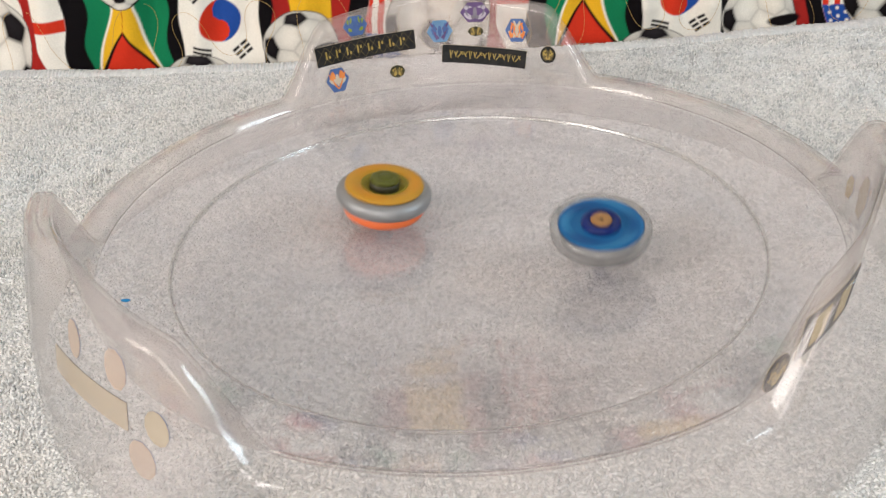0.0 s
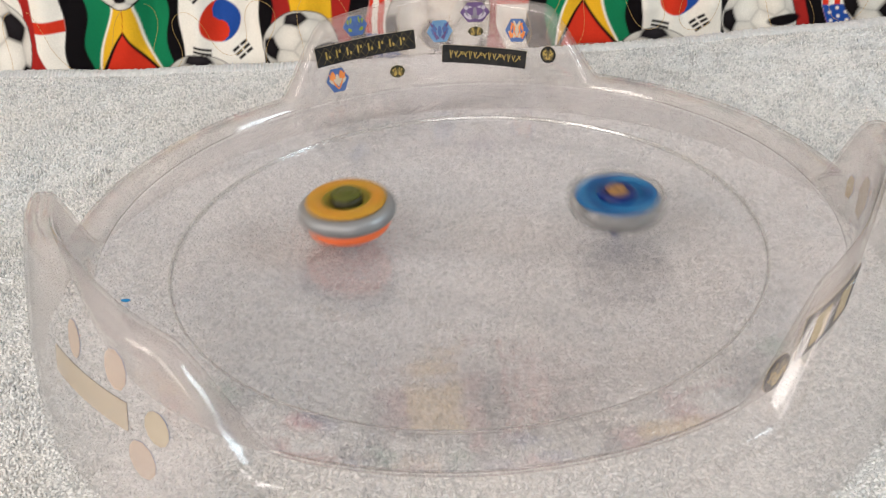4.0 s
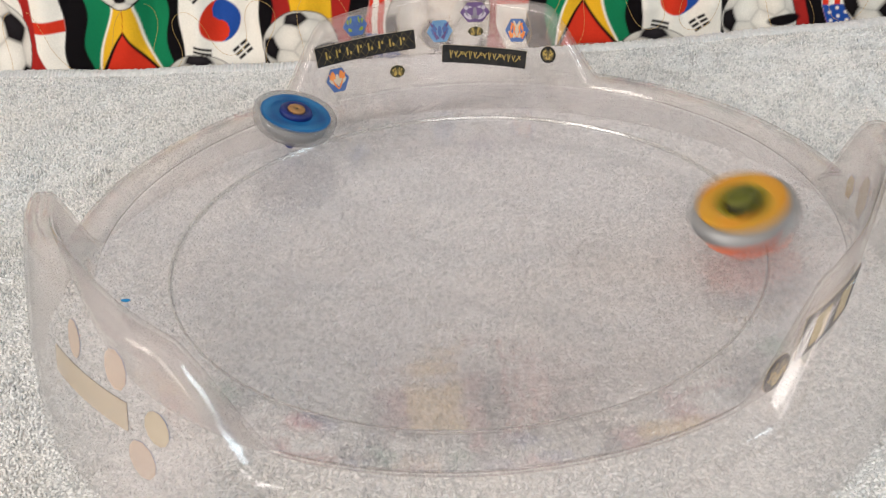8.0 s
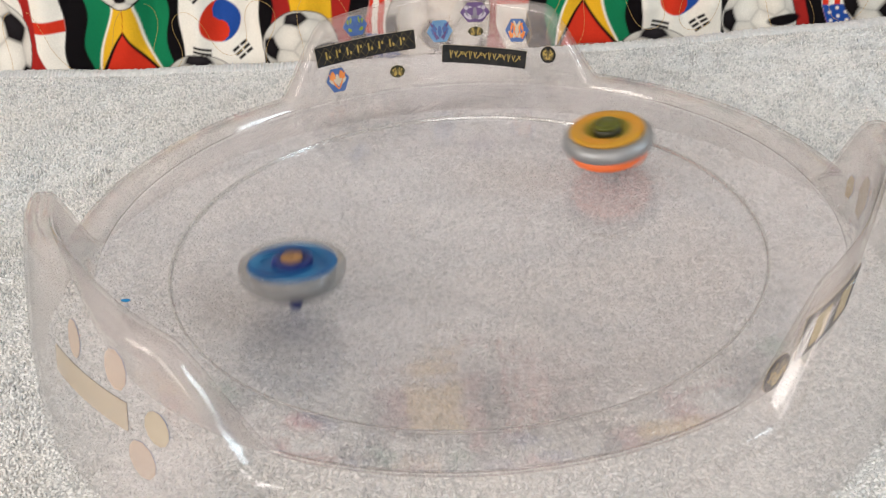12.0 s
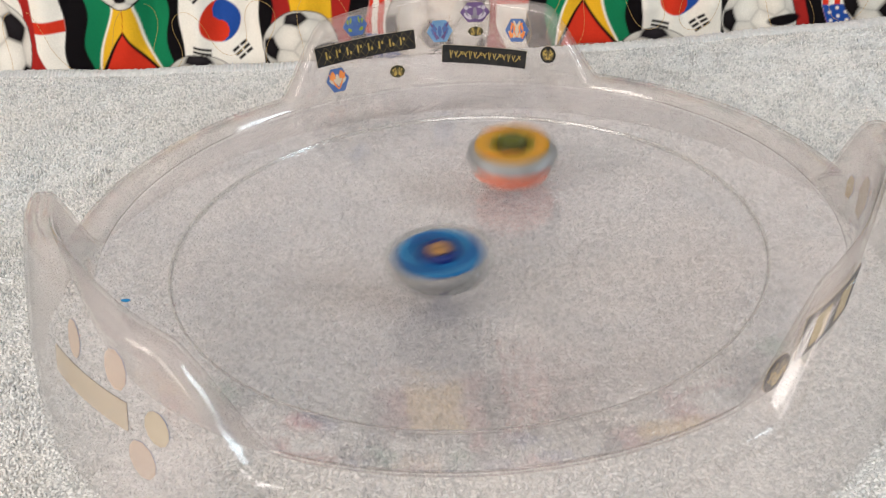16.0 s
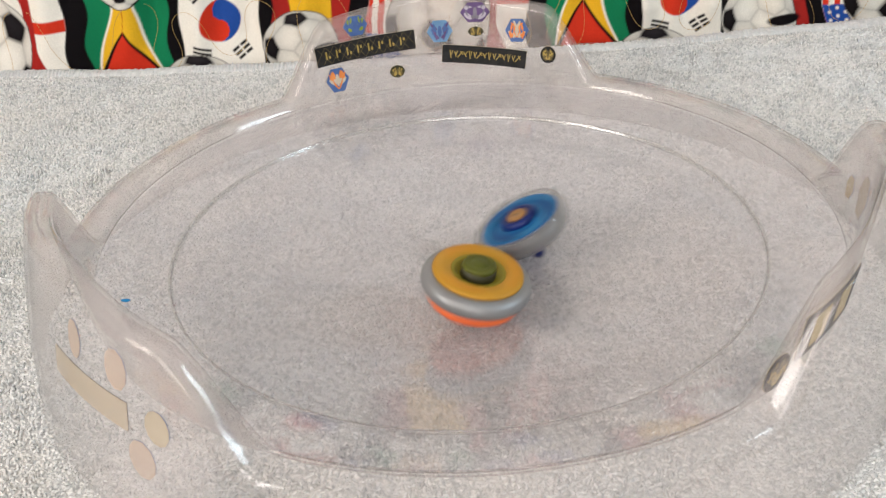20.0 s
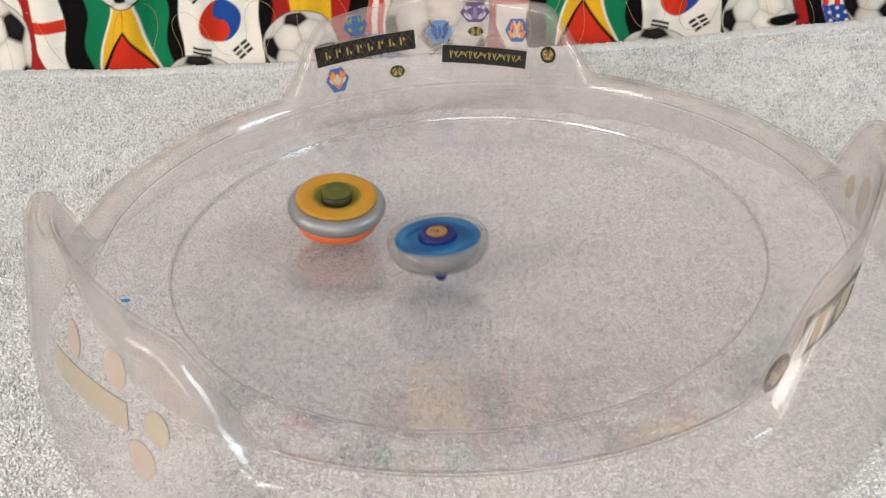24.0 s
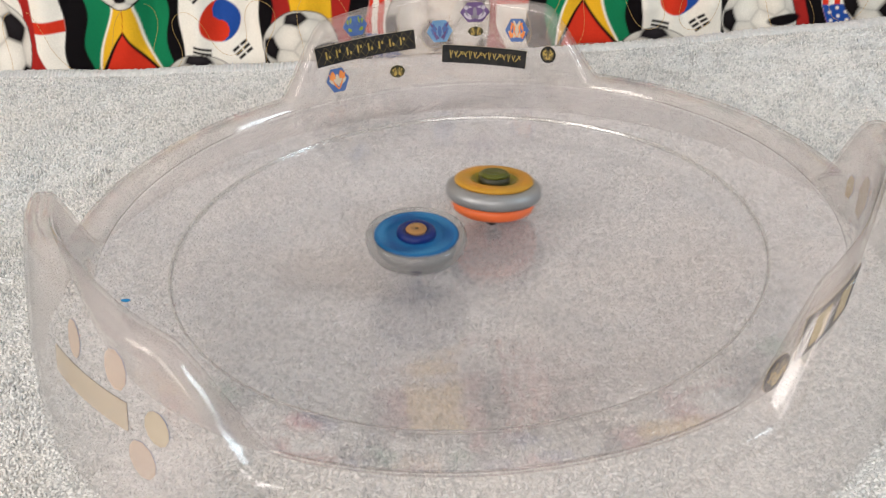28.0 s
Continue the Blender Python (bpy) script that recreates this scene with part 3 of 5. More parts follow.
LOW = [(0.1722, 0.0324), (0.1725, 0.0330), (0.1729, 0.0338), (0.1734, 0.0347), (0.1742, 0.0356), (0.1762, 0.0365), (0.1800, 0.0369), (0.1840, 0.0368), (0.1885, 0.0358), (0.1920, 0.0300), (0.1972, 0.0160), (0.2022, 0.0045), (0.2036, 0.0010)]
HIGH = [(0.1722, 0.0324), (0.1742, 0.0430), (0.1760, 0.0580), (0.1773, 0.0690), (0.1782, 0.0770), (0.1795, 0.0790), (0.1838, 0.0800), (0.1880, 0.0792), (0.1904, 0.0750), (0.1965, 0.049), (0.2005, 0.026), (0.2027, 0.0045), (0.2036, 0.0010)]


def refine(profile, n):
    """More points along a profile, rounded by a smooth curve through its points."""
    out = []
    for i in range(len(profile) - 1):
        p0, p1, p2, p3 = (Vector(profile[max(0, min(len(profile) - 1, j))]) for j in (i - 1, i, i + 1, i + 2))
        for k in range(n):
            t = k / n
            out.append(0.5 * (2 * p1 + (p2 - p0) * t + (2 * p0 - 5 * p1 + 4 * p2 - p3) * t * t + (3 * p1 - p0 - 3 * p2 + p3) * t ** 3))
    out.append(Vector(profile[-1]))
    return out


LOW_FINE, HIGH_FINE = refine(LOW, 4), refine(HIGH, 4)


CROWN = [max(0.0, math.sin(math.pi * (j - 14) / 22)) if 14 <= j <= 36 else 0.0 for j in range(len(LOW_FINE))]


def shell_row(az):
    k = wall_share(az)
    c, s = math.cos(radians(az)), math.sin(radians(az))
    pts = []
    for a, b in zip(LOW_FINE, HIGH_FINE):
        p = a.lerp(b, min(1.0, k))
        p[1] += max(0.0, k - 1.0) * (b[1] - a[1])
        p[1] += (0.0045 * max(0.0, 4 * k * (1 - k)) + 0.0024 * min(1.0, k) ** 2) * CROWN[len(pts)]
        pts.append(Vector((p[0] * c, p[0] * s, p[1])))
    return pts


def sheet(name, rows, mat, parent, label="", closed=False, thick=0.0016, caps=(True, True)):
    """A moulded sheet with thickness from rows of points; caps close its first and last column."""
    n, m = len(rows), len(rows[0])
    top, under = [], []
    for i in range(n):
        for j in range(m):
            a = rows[(i + 1) % n if closed else min(n - 1, i + 1)][j] - rows[(i - 1) % n if closed else max(0, i - 1)][j]
            b = rows[i][min(m - 1, j + 1)] - rows[i][max(0, j - 1)]
            nrm = b.cross(a)
            nrm = nrm.normalized() if nrm.length > 1e-12 else Vector((0, 0, 1))
            top.append(rows[i][j])
            under.append(rows[i][j] - nrm * thick)
    faces = []
    off = n * m
    for i in range(n if closed else n - 1):
        k = (i + 1) % n
        for j in range(m - 1):
            faces.append((i * m + j, i * m + j + 1, k * m + j + 1, k * m + j))
            faces.append((off + i * m + j, off + k * m + j, off + k * m + j + 1, off + i * m + j + 1))
        if caps[0]:
            faces.append((i * m, k * m, off + k * m, off + i * m))
        if caps[1]:
            faces.append((i * m + m - 1, off + i * m + m - 1, off + k * m + m - 1, k * m + m - 1))
    return mesh_object(name, top + under, faces, mat, parent, label)


def stadium():
    ob = tagged(new("stadium"), "clear plastic round stadium with three raised stickered walls", "toy stadium")
    azs = [k * 1.5 for k in range(240)]
    ray_of = lambda az: (math.cos(radians(az)), math.sin(radians(az)))
    rs = [0.0004] + [RING * k / 28 for k in range(1, 28)] + [RING - 0.0006, RING]
    rows = [[Vector((r * ray_of(a)[0], r * ray_of(a)[1], dish_height(r))) for r in rs] for a in azs]
    sheet("dish", rows, M_DISH, ob, "shallow clear round playing dish", True, caps=(False, True))
    step = [(RING + 0.00008, H_RING + 0.00006), (RING + 0.00018, H_RING + 0.00024), (RING + 0.00034, H_RING + 0.00062), (RING + 0.00056, H_RING + 0.00114), (RING + 0.00092, H_RING + 0.00142), (RING + 0.0018, H_RING + 0.00152)]
    rows = [[Vector((p[0] * ray_of(a)[0], p[0] * ray_of(a)[1], p[1])) for p in refine(step, 3)] for a in azs]
    sheet("ring_step", rows, M_LIP, ob, "fine rounded step round the dish", True, thick=0.0004, caps=(False, False))
    rs = [RING + 0.0018 + (RIM - RING - 0.0018) * k / 14 for k in range(15)]
    rows = [[Vector((r * ray_of(a)[0], r * ray_of(a)[1], dish_height(r))) for r in rs] for a in azs]
    sheet("sloping_band", rows, M_DISH, ob, "clear sloping band round the dish", True, caps=(False, False))
    # ridge added along the rim crease to carry the painted dark line
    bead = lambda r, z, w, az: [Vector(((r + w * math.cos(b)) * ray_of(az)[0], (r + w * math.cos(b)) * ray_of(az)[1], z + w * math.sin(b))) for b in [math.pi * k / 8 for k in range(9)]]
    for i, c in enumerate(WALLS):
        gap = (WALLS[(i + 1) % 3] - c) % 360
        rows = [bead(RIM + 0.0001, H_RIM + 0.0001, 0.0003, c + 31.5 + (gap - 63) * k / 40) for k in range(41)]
        sheet("rim_line_bead", rows, M_EDGE_LINE, ob, "fine added ridge, tinted for the dark line inside the rim", False, thick=0.00005, caps=(False, False))
    for i, c in enumerate(WALLS):
        gap = (WALLS[(i + 1) % 3] - c) % 360
        rows = [shell_row(c - 32 + 64 * k / 96) for k in range(97)]
        sheet("wall", rows, M_WALL, ob, "clear hollow raised wall with rounded ends")
        rows = [shell_row(c + 32 + (gap - 64) * k / 40) for k in range(41)]
        sheet("rim", rows, M_WALL, ob, "clear flat rim and skirt")
    return ob


STADIUM = stadium()


# ---- stickers on the inner faces of the walls ----
INNER = [(0.1722, 0.0324), (0.1742, 0.043), (0.1760, 0.058), (0.1773, 0.069), (0.1782, 0.077)]
OUTER = [(0.2030, 0.0035), (0.2005, 0.026), (0.1965, 0.049), (0.1900, 0.0765)]


def on_wall(c, along, height, lift=0.0006):
    """A point on the wall at azimuth c: on its dish side, or inside the outer skin of the second wall, or in the hollow of the third."""
    if c == WALLS[1]:
        r = float(np.interp(height, [p[1] for p in OUTER], [p[0] for p in OUTER])) - 0.0018 - lift
    else:
        r = float(np.interp(height, [p[1] for p in INNER], [p[0] for p in INNER])) + (0.0030 if c == WALLS[2] else 0.0) - lift
    az = radians(c) - along / 0.178
    return Vector((r * math.cos(az), r * math.sin(az), height))


def patch(name, c, x, z, outline, mat, parent, turn=0.0, lift=0.0006, label=""):
    """A thin sticker piece bent round the wall; outline in metres about (x, z), its lower edge first, then the upper one back."""
    co, si = math.cos(radians(turn)), math.sin(radians(turn))
    pts = [(x + p * co - q * si, z + p * si + q * co) for p, q in outline]
    n = len(pts)
    verts = [on_wall(c, p, q, lift) for p, q in pts] + [on_wall(c, p, q, lift - 0.00012) for p, q in pts]
    faces = []
    for k in range(n // 2 - 1):
        quad = (k, k + 1, n - 2 - k, n - 1 - k)
        faces += [quad, tuple(n + i for i in reversed(quad))]
    faces += [(k, n + k, n + (k + 1) % n, (k + 1) % n) for k in range(n)]
    return mesh_object(name, verts, faces, mat, parent, label, smooth=False)


def bar(w, h, n=10):
    xs = [-w / 2 + w * k / n for k in range(n + 1)]
    return [(x, -h / 2) for x in xs] + [(x, h / 2) for x in reversed(xs)]


def rounded(w, h, sides=6):
    """A many-sided outline, as a lower and an upper edge."""
    xs = [-w / 2 * math.cos(math.pi * k / (sides // 2)) for k in range(sides // 2 + 1)]
    ys = [h / 2 * max(0.03, math.sin(math.pi * k / (sides // 2))) for k in range(sides // 2 + 1)]
    return [(a, -b) for a, b in zip(xs, ys)] + [(a, b) for a, b in reversed(list(zip(xs, ys)))]


def strokes(c, x, z, w, h, count, mat, parent, turn=0.0, kind=0, lift=0.0010):
    """Rows of plain thin bars in place of a lettered mark: upright pairs, leaning ones, or broad blocks."""
    co, si = math.cos(radians(turn)), math.sin(radians(turn))
    thin = 0.30 * h if kind < 2 else 0.55 * w / count
    for k in range(count):
        p = -w / 2 + w * (k + 0.5) / count
        if kind == 2:
            pieces = ((0, 0, thin, h, 0),)
        elif kind == 1:
            lean = (10, 32, -38, 18)[(k * 3) % 4]
            pieces = ((0, 0, thin * 0.45, h * (0.8 if k % 2 else 1.15), lean), (w / count * 0.3, h * 0.2, thin * 0.4, h * 0.6, -lean))
        else:
            pieces = ((-w / count * 0.16, 0, thin * 0.7, h, 0), (w / count * 0.14, h * (0.25 if k % 2 else -0.25), thin * 0.8, h * 0.4, 0))
        for dx, dz, bw, bh, lean in pieces:
            px, pz = x + (p + dx) * co - dz * si, z + (p + dx) * si + dz * co
            patch("mark", c, px, pz, bar(bw, bh, 2), mat, parent, turn + lean, lift)


def banner(c, x, z, w, h, turn, wall, kind=0, count=8, outward=False, tall=0.40):
    """A banner sticker that shows its face to the dish, or outward."""
    face, back, ink = (0.0004, 0.0008, 0.0002) if outward else (0.0008, 0.0004, 0.0010)
    s = patch("banner_sticker", c, x, z, bar(w, h, 14), M_STICK_BLACK, wall, turn, face, "black banner sticker with gold marks")
    patch("backing", c, x, z, bar(w + 0.0002, h + 0.0002, 14), M_STICK_BACK, s, turn, back, "beige sticker backing")
    strokes(c, x, z, w * 0.86, h * tall, count, M_STICK_GOLD, s, turn, kind, ink)
    if kind == 0:
        # a faint lattice of crossing lines under the marks
        co, si = math.cos(radians(turn)), math.sin(radians(turn))
        for k in range(22):
            p = -w * 0.46 + w * 0.92 * k / 21
            patch("lattice_line", c, x + p * co, z + p * si, bar(0.00022, h * 1.1, 2), M_STICK_DIM, s, turn + (38 if k % 2 else -38), (face + ink) / 2)
    return s


def emblem(c, x, z, size, field, figure, wall, turn=0.0, sides=6, squash=1.0, outward=False):
    face, back, ink = (0.0004, 0.0008, 0.0002) if outward else (0.0008, 0.0004, 0.0010)
    s = patch("emblem_sticker", c, x, z, rounded(size, size * squash, sides), field, wall, turn, face, "small many-sided emblem sticker")
    patch("backing", c, x, z, rounded(size * 1.015, size * squash * 1.015, sides), M_STICK_PEACH if sides == 10 else M_STICK_BACK, s, turn, back, "pale sticker backing")
    if figure is not None:
        # an abstract crest: mirrored pairs of slim shards round a bright middle
        rng = random.Random(int(x * 1e5) + int(z * 1e6))
        pair = {"pale_lilac_sticker_ink": M_STICK_GREY, "orange_sticker_ink": M_STICK_CREAM, "purple_sticker_ink": M_STICK_BLUE, "green_sticker_ink": M_STICK_BLUE}.get(figure.name, M_STICK_DIM)
        step = -0.000004 if outward else 0.000004
        for k in range(13):
            dx, dz = rng.uniform(0.05, 0.30), rng.uniform(-0.26, 0.26)
            w, h, lean = rng.uniform(0.07, 0.15), rng.uniform(0.16, 0.36), rng.uniform(-55, 15)
            tone = figure if k % 3 else pair
            for side in (-1, 1):
                patch("mark", c, x + side * dx * size, z + dz * size * squash, rounded(w * size, h * size * squash, 6), tone, s, turn + side * lean, ink + step * (2 * k + (side > 0)))
        patch("mark", c, x, z, rounded(0.16 * size, 0.5 * size * squash, 6), pair, s, turn, ink + step * 27)
    return s


def stickers():
    back = left = right = STADIUM
    banner(92.5, -0.0451, 0.0612, 0.0639, 0.0117, 1.9, back, kind=0, count=8)
    banner(92.5, 0.0301, 0.0494, 0.0535, 0.0109, -5.5, back, kind=1, count=15)
    emblem(92.5, -0.0495, 0.0752, 0.0153, M_STICK_BLUE, M_STICK_GREEN, back, squash=0.90, sides=6)
    emblem(92.5, 0.0027, 0.0658, 0.0160, M_STICK_SKY, M_STICK_PURPLE, back, squash=0.95, sides=6)
    emblem(92.5, 0.0250, 0.0764, 0.0180, M_STICK_PURPLE, M_STICK_PALE, back, squash=0.78, sides=6)
    emblem(92.5, 0.0509, 0.0651, 0.0146, M_STICK_BLUE, M_STICK_ORANGE, back, squash=1.10, sides=6)
    emblem(92.5, -0.0654, 0.0447, 0.0149, M_STICK_BLUE, M_STICK_ORANGE, back, squash=1.10, sides=6)
    emblem(92.5, 0.0252, 0.0646, 0.0099, M_DARK, M_STICK_GOLD, back, squash=0.60, sides=8)
    emblem(92.5, -0.0261, 0.0436, 0.0099, M_DARK, M_STICK_GOLD, back, squash=0.80, sides=8)
    emblem(92.5, 0.0708, 0.0508, 0.0099, M_STICK_BLACK, M_STICK_GOLD, back, squash=1.05, sides=14)
    banner(213.7, -0.0298, 0.0475, 0.0480, 0.0108, 0.0, left)
    emblem(213.7, -0.0224, 0.0633, 0.0085, M_STICK_BLUE, M_STICK_ORANGE, left, turn=-10.0, squash=1.68, sides=10)
    emblem(213.7, -0.0482, 0.0633, 0.0115, M_STICK_BLUE, M_STICK_ORANGE, left, turn=-10.0, squash=1.29, sides=10)
    emblem(213.7, -0.0677, 0.0490, 0.0105, M_STICK_BLUE, M_STICK_ORANGE, left, turn=-10.0, squash=1.23, sides=12)
    emblem(213.7, -0.0596, 0.0333, 0.0125, M_STICK_BLUE, M_STICK_ORANGE, left, turn=-10.0, squash=1.18, sides=10)
    banner(332.5, 0.0512, 0.0530, 0.0455, 0.0200, 0.0, right, kind=2, count=2, outward=True, tall=0.70)
    emblem(332.5, 0.0842, 0.0434, 0.0135, M_STICK_BLACK, M_STICK_GOLD, right, sides=12, squash=1.3, outward=True)
    emblem(332.5, -0.0655, 0.0469, 0.0095, M_STICK_BLUE, M_STICK_ORANGE, right, squash=1.20, outward=True)
    emblem(332.5, -0.0461, 0.0516, 0.0150, M_STICK_BLUE, M_STICK_ORANGE, right, squash=1.40, outward=True)


stickers()


# ---- a chip of blue plastic in the trough ----
def chip():
    bm = bmesh.new()
    bmesh.ops.create_icosphere(bm, subdivisions=2, radius=1)
    for v in bm.verts:
        v.co = Vector((v.co.x * 0.0021 * (1 + 0.2 * v.co.y), v.co.y * 0.0010, v.co.z * 0.0007))
    ob = part("plastic_chip", bm, M_CHIP, smooth=True)
    a, r = radians(198.5), 0.1598
    ob.matrix_world = pose(r * math.cos(a), r * math.sin(a), dish_height(r) + 0.0014, 0, 8, 10)
    tagged(ob, "tiny bright blue plastic chip lying in the trough", "debris")


chip()


# ---- the two spinning tops ----
def yellow_top():
    ob = tagged(new("spinning_top"), "yellow spinning top with silver disc, orange driver and olive bolt", "spinning top", "battling tops")
    mm = lambda ps: [(r * 1.055 / 1000, z * 1.085 / 1000) for r, z in ps]
    parts = [
        lathe("tip", mm([(0.4, 0.0), (1.6, 0.25), (2.6, 1.2), (3.2, 3.0), (4.2, 5.0), (4.4, 6.0)]), M_BLACK, ob, "black rubber tip"),
        lathe("driver", mm([(3.6, 5.4), (6.5, 5.7), (11.0, 6.4), (17.6, 7.7), (19.8, 9.2), (20.6, 11.4), (19.8, 13.8), (12, 14.2)]), M_ORANGE, ob, "orange plastic driver", lobes=6, depth=0.05),
        lathe("disc", mm([(11.5, 13.6), (20.0, 13.9), (22.4, 14.9), (23.35, 16.6), (23.45, 18.4), (22.9, 20.2), (21.4, 21.4), (19.4, 22.0), (12, 21.8)]), M_SILVER, ob, "silver metal disc", lobes=3, depth=0.018, ring=True),
        lathe("layer", mm([(10.2, 21.2), (18.8, 21.9), (19.4, 22.6), (19.2, 23.4), (17.8, 24.1), (15.2, 24.3), (12.6, 24.0), (11.0, 23.0), (10.3, 21.6)]), M_YELLOW, ob, "yellow plastic ring", lobes=3, depth=0.02, ring=True),
        lathe("socket", mm([(3.0, 20.6), (8.6, 20.8), (10.6, 22.4), (11.6, 23.3), (11.2, 23.6), (9.4, 22.6), (7.9, 21.4), (4, 21.0)]), M_OCHRE, ob, "olive yellow dished ring round the bolt"),
        lathe("bolt_neck", mm([(6.4, 20.2), (7.6, 20.6), (7.6, 24.9), (7.0, 25.2), (3.0, 25.1)]), M_DARK, ob, "dark side of the bolt", lobes=4, depth=0.05),
        lathe("bolt", mm([(6.4, 25.0), (7.4, 25.2), (7.0, 26.3), (6.3, 26.8), (4.6, 27.1), (3.8, 26.8), (3.4, 27.1), (0.6, 27.2)]), M_OLIVE, ob, "olive green top of the bolt", lobes=4, depth=0.05),
    ]
    for k in range(3):
        a = 2 * math.pi * k / 3
        parts.append(inlay("wing_mark", 12.2, 18.2, a - 0.34, a + 0.26, 26.57, M_AMBER, ob, 1.055))
    return ob, parts


def inlay(name, r0, r1, a0, a1, z, mat, ob, scale):
    """A thin curved inlay on the upper face of a top, radii and height in millimetres."""
    n, t = 9, 0.35
    verts, faces = [], []
    for k in range(n):
        a = a0 + (a1 - a0) * k / (n - 1)
        w = math.sin(math.pi * (k + 0.35) / (n - 0.3))
        mid = (r0 + r1) / 2
        for r, h in ((mid - (mid - r0) * w, z - t), (mid - (mid - r0) * w, z), (mid + (r1 - mid) * w, z), (mid + (r1 - mid) * w, z - t)):
            verts.append((r * scale / 1000 * math.cos(a), r * scale / 1000 * math.sin(a), h / 1000))
    for k in range(n - 1):
        for i in range(4):
            faces.append((4 * k + i, 4 * k + (i + 1) % 4, 4 * k + 4 + (i + 1) % 4, 4 * k + 4 + i))
    faces += [(3, 2, 1, 0), tuple(4 * (n - 1) + i for i in range(4))]
    return mesh_object(name, verts, faces, mat, ob, smooth=False)


def blue_top():
    ob = tagged(new("spinning_top"), "bright blue spinning top with frosted grey ring and gold middle", "spinning top", "battling tops")
    mm = lambda ps: [(r * 1.03 / 1000, z * 1.06 / 1000) for r, z in ps]
    parts = [
        lathe("tip", mm([(0.5, 0.0), (2.0, 0.3), (3.0, 1.8), (3.4, 4.5), (6.5, 8.0), (8.0, 9.6)]), M_NAVY, ob, "navy blue tip"),
        lathe("body", mm([(7.0, 9.4), (12.5, 9.8), (17.5, 11.0), (21.0, 13.2), (22.8, 16.2), (23.4, 19.4), (23.3, 21.6), (22.7, 22.7), (21.4, 23.0), (20.0, 21.8), (12, 20.2)]), M_FROST, ob, "frosted clear plastic ring", lobes=3, depth=0.015),
        lathe("core", mm([(6.5, 9.9), (12.0, 10.4), (16.0, 12.2), (18.2, 14.5), (18.6, 17.0), (17.6, 19.0), (10, 19.8)]), M_CORE, ob, "grey metal disc inside the ring"),
        lathe("layer", mm([(7, 20.3), (19.3, 20.8), (19.7, 21.6), (19.0, 22.3), (17.2, 22.1), (15.0, 21.4), (11.5, 21.2), (9.4, 21.6), (7.5, 21.6)]), M_BLUE, ob, "bright blue plastic layer", lobes=6, depth=0.02),
        lathe("collar", mm([(9.2, 21.0), (9.3, 22.0), (8.9, 23.6), (8.1, 24.3), (6.4, 24.4), (5.6, 23.7), (4.5, 23.5)]), M_NAVY, ob, "navy blue raised collar", lobes=4, depth=0.03),
        lathe("cap", mm([(4.6, 23.1), (5.0, 24.2), (4.6, 24.9), (1.3, 25.0), (1.0, 24.3), (0.3, 24.2)]), M_GOLD, ob, "gold orange middle cap", lobes=3, depth=0.06),
        lathe("cap_dot", mm([(0.4, 24.3), (0.9, 24.4), (0.9, 24.6), (0.3, 24.7)]), M_DARK, ob, "dark dot in the cap", n=16),
    ]
    for k in range(3):
        a = 2 * math.pi * k / 3
        parts.append(inlay("wing_mark", 11.8, 17.6, a - 0.40, a + 0.30, 23.68, M_BLUE_DEEP, ob, 1.03))
        parts.append(inlay("edge_mark", 13.6, 18.4, a + 0.62, a + 1.20, 23.72, M_BLUE_PALE, ob, 1.03))
    return ob, parts


YELLOW_TOP, YELLOW_PARTS = yellow_top()
BLUE_TOP, BLUE_PARTS = blue_top()


def stand(x, y, rx, ry):
    """A top whose tip stands on the dish at x, y, leaning by rx and ry degrees."""
    return pose(x, y, dish_height(math.hypot(x, y)) + 0.0003, rx, ry, 0)


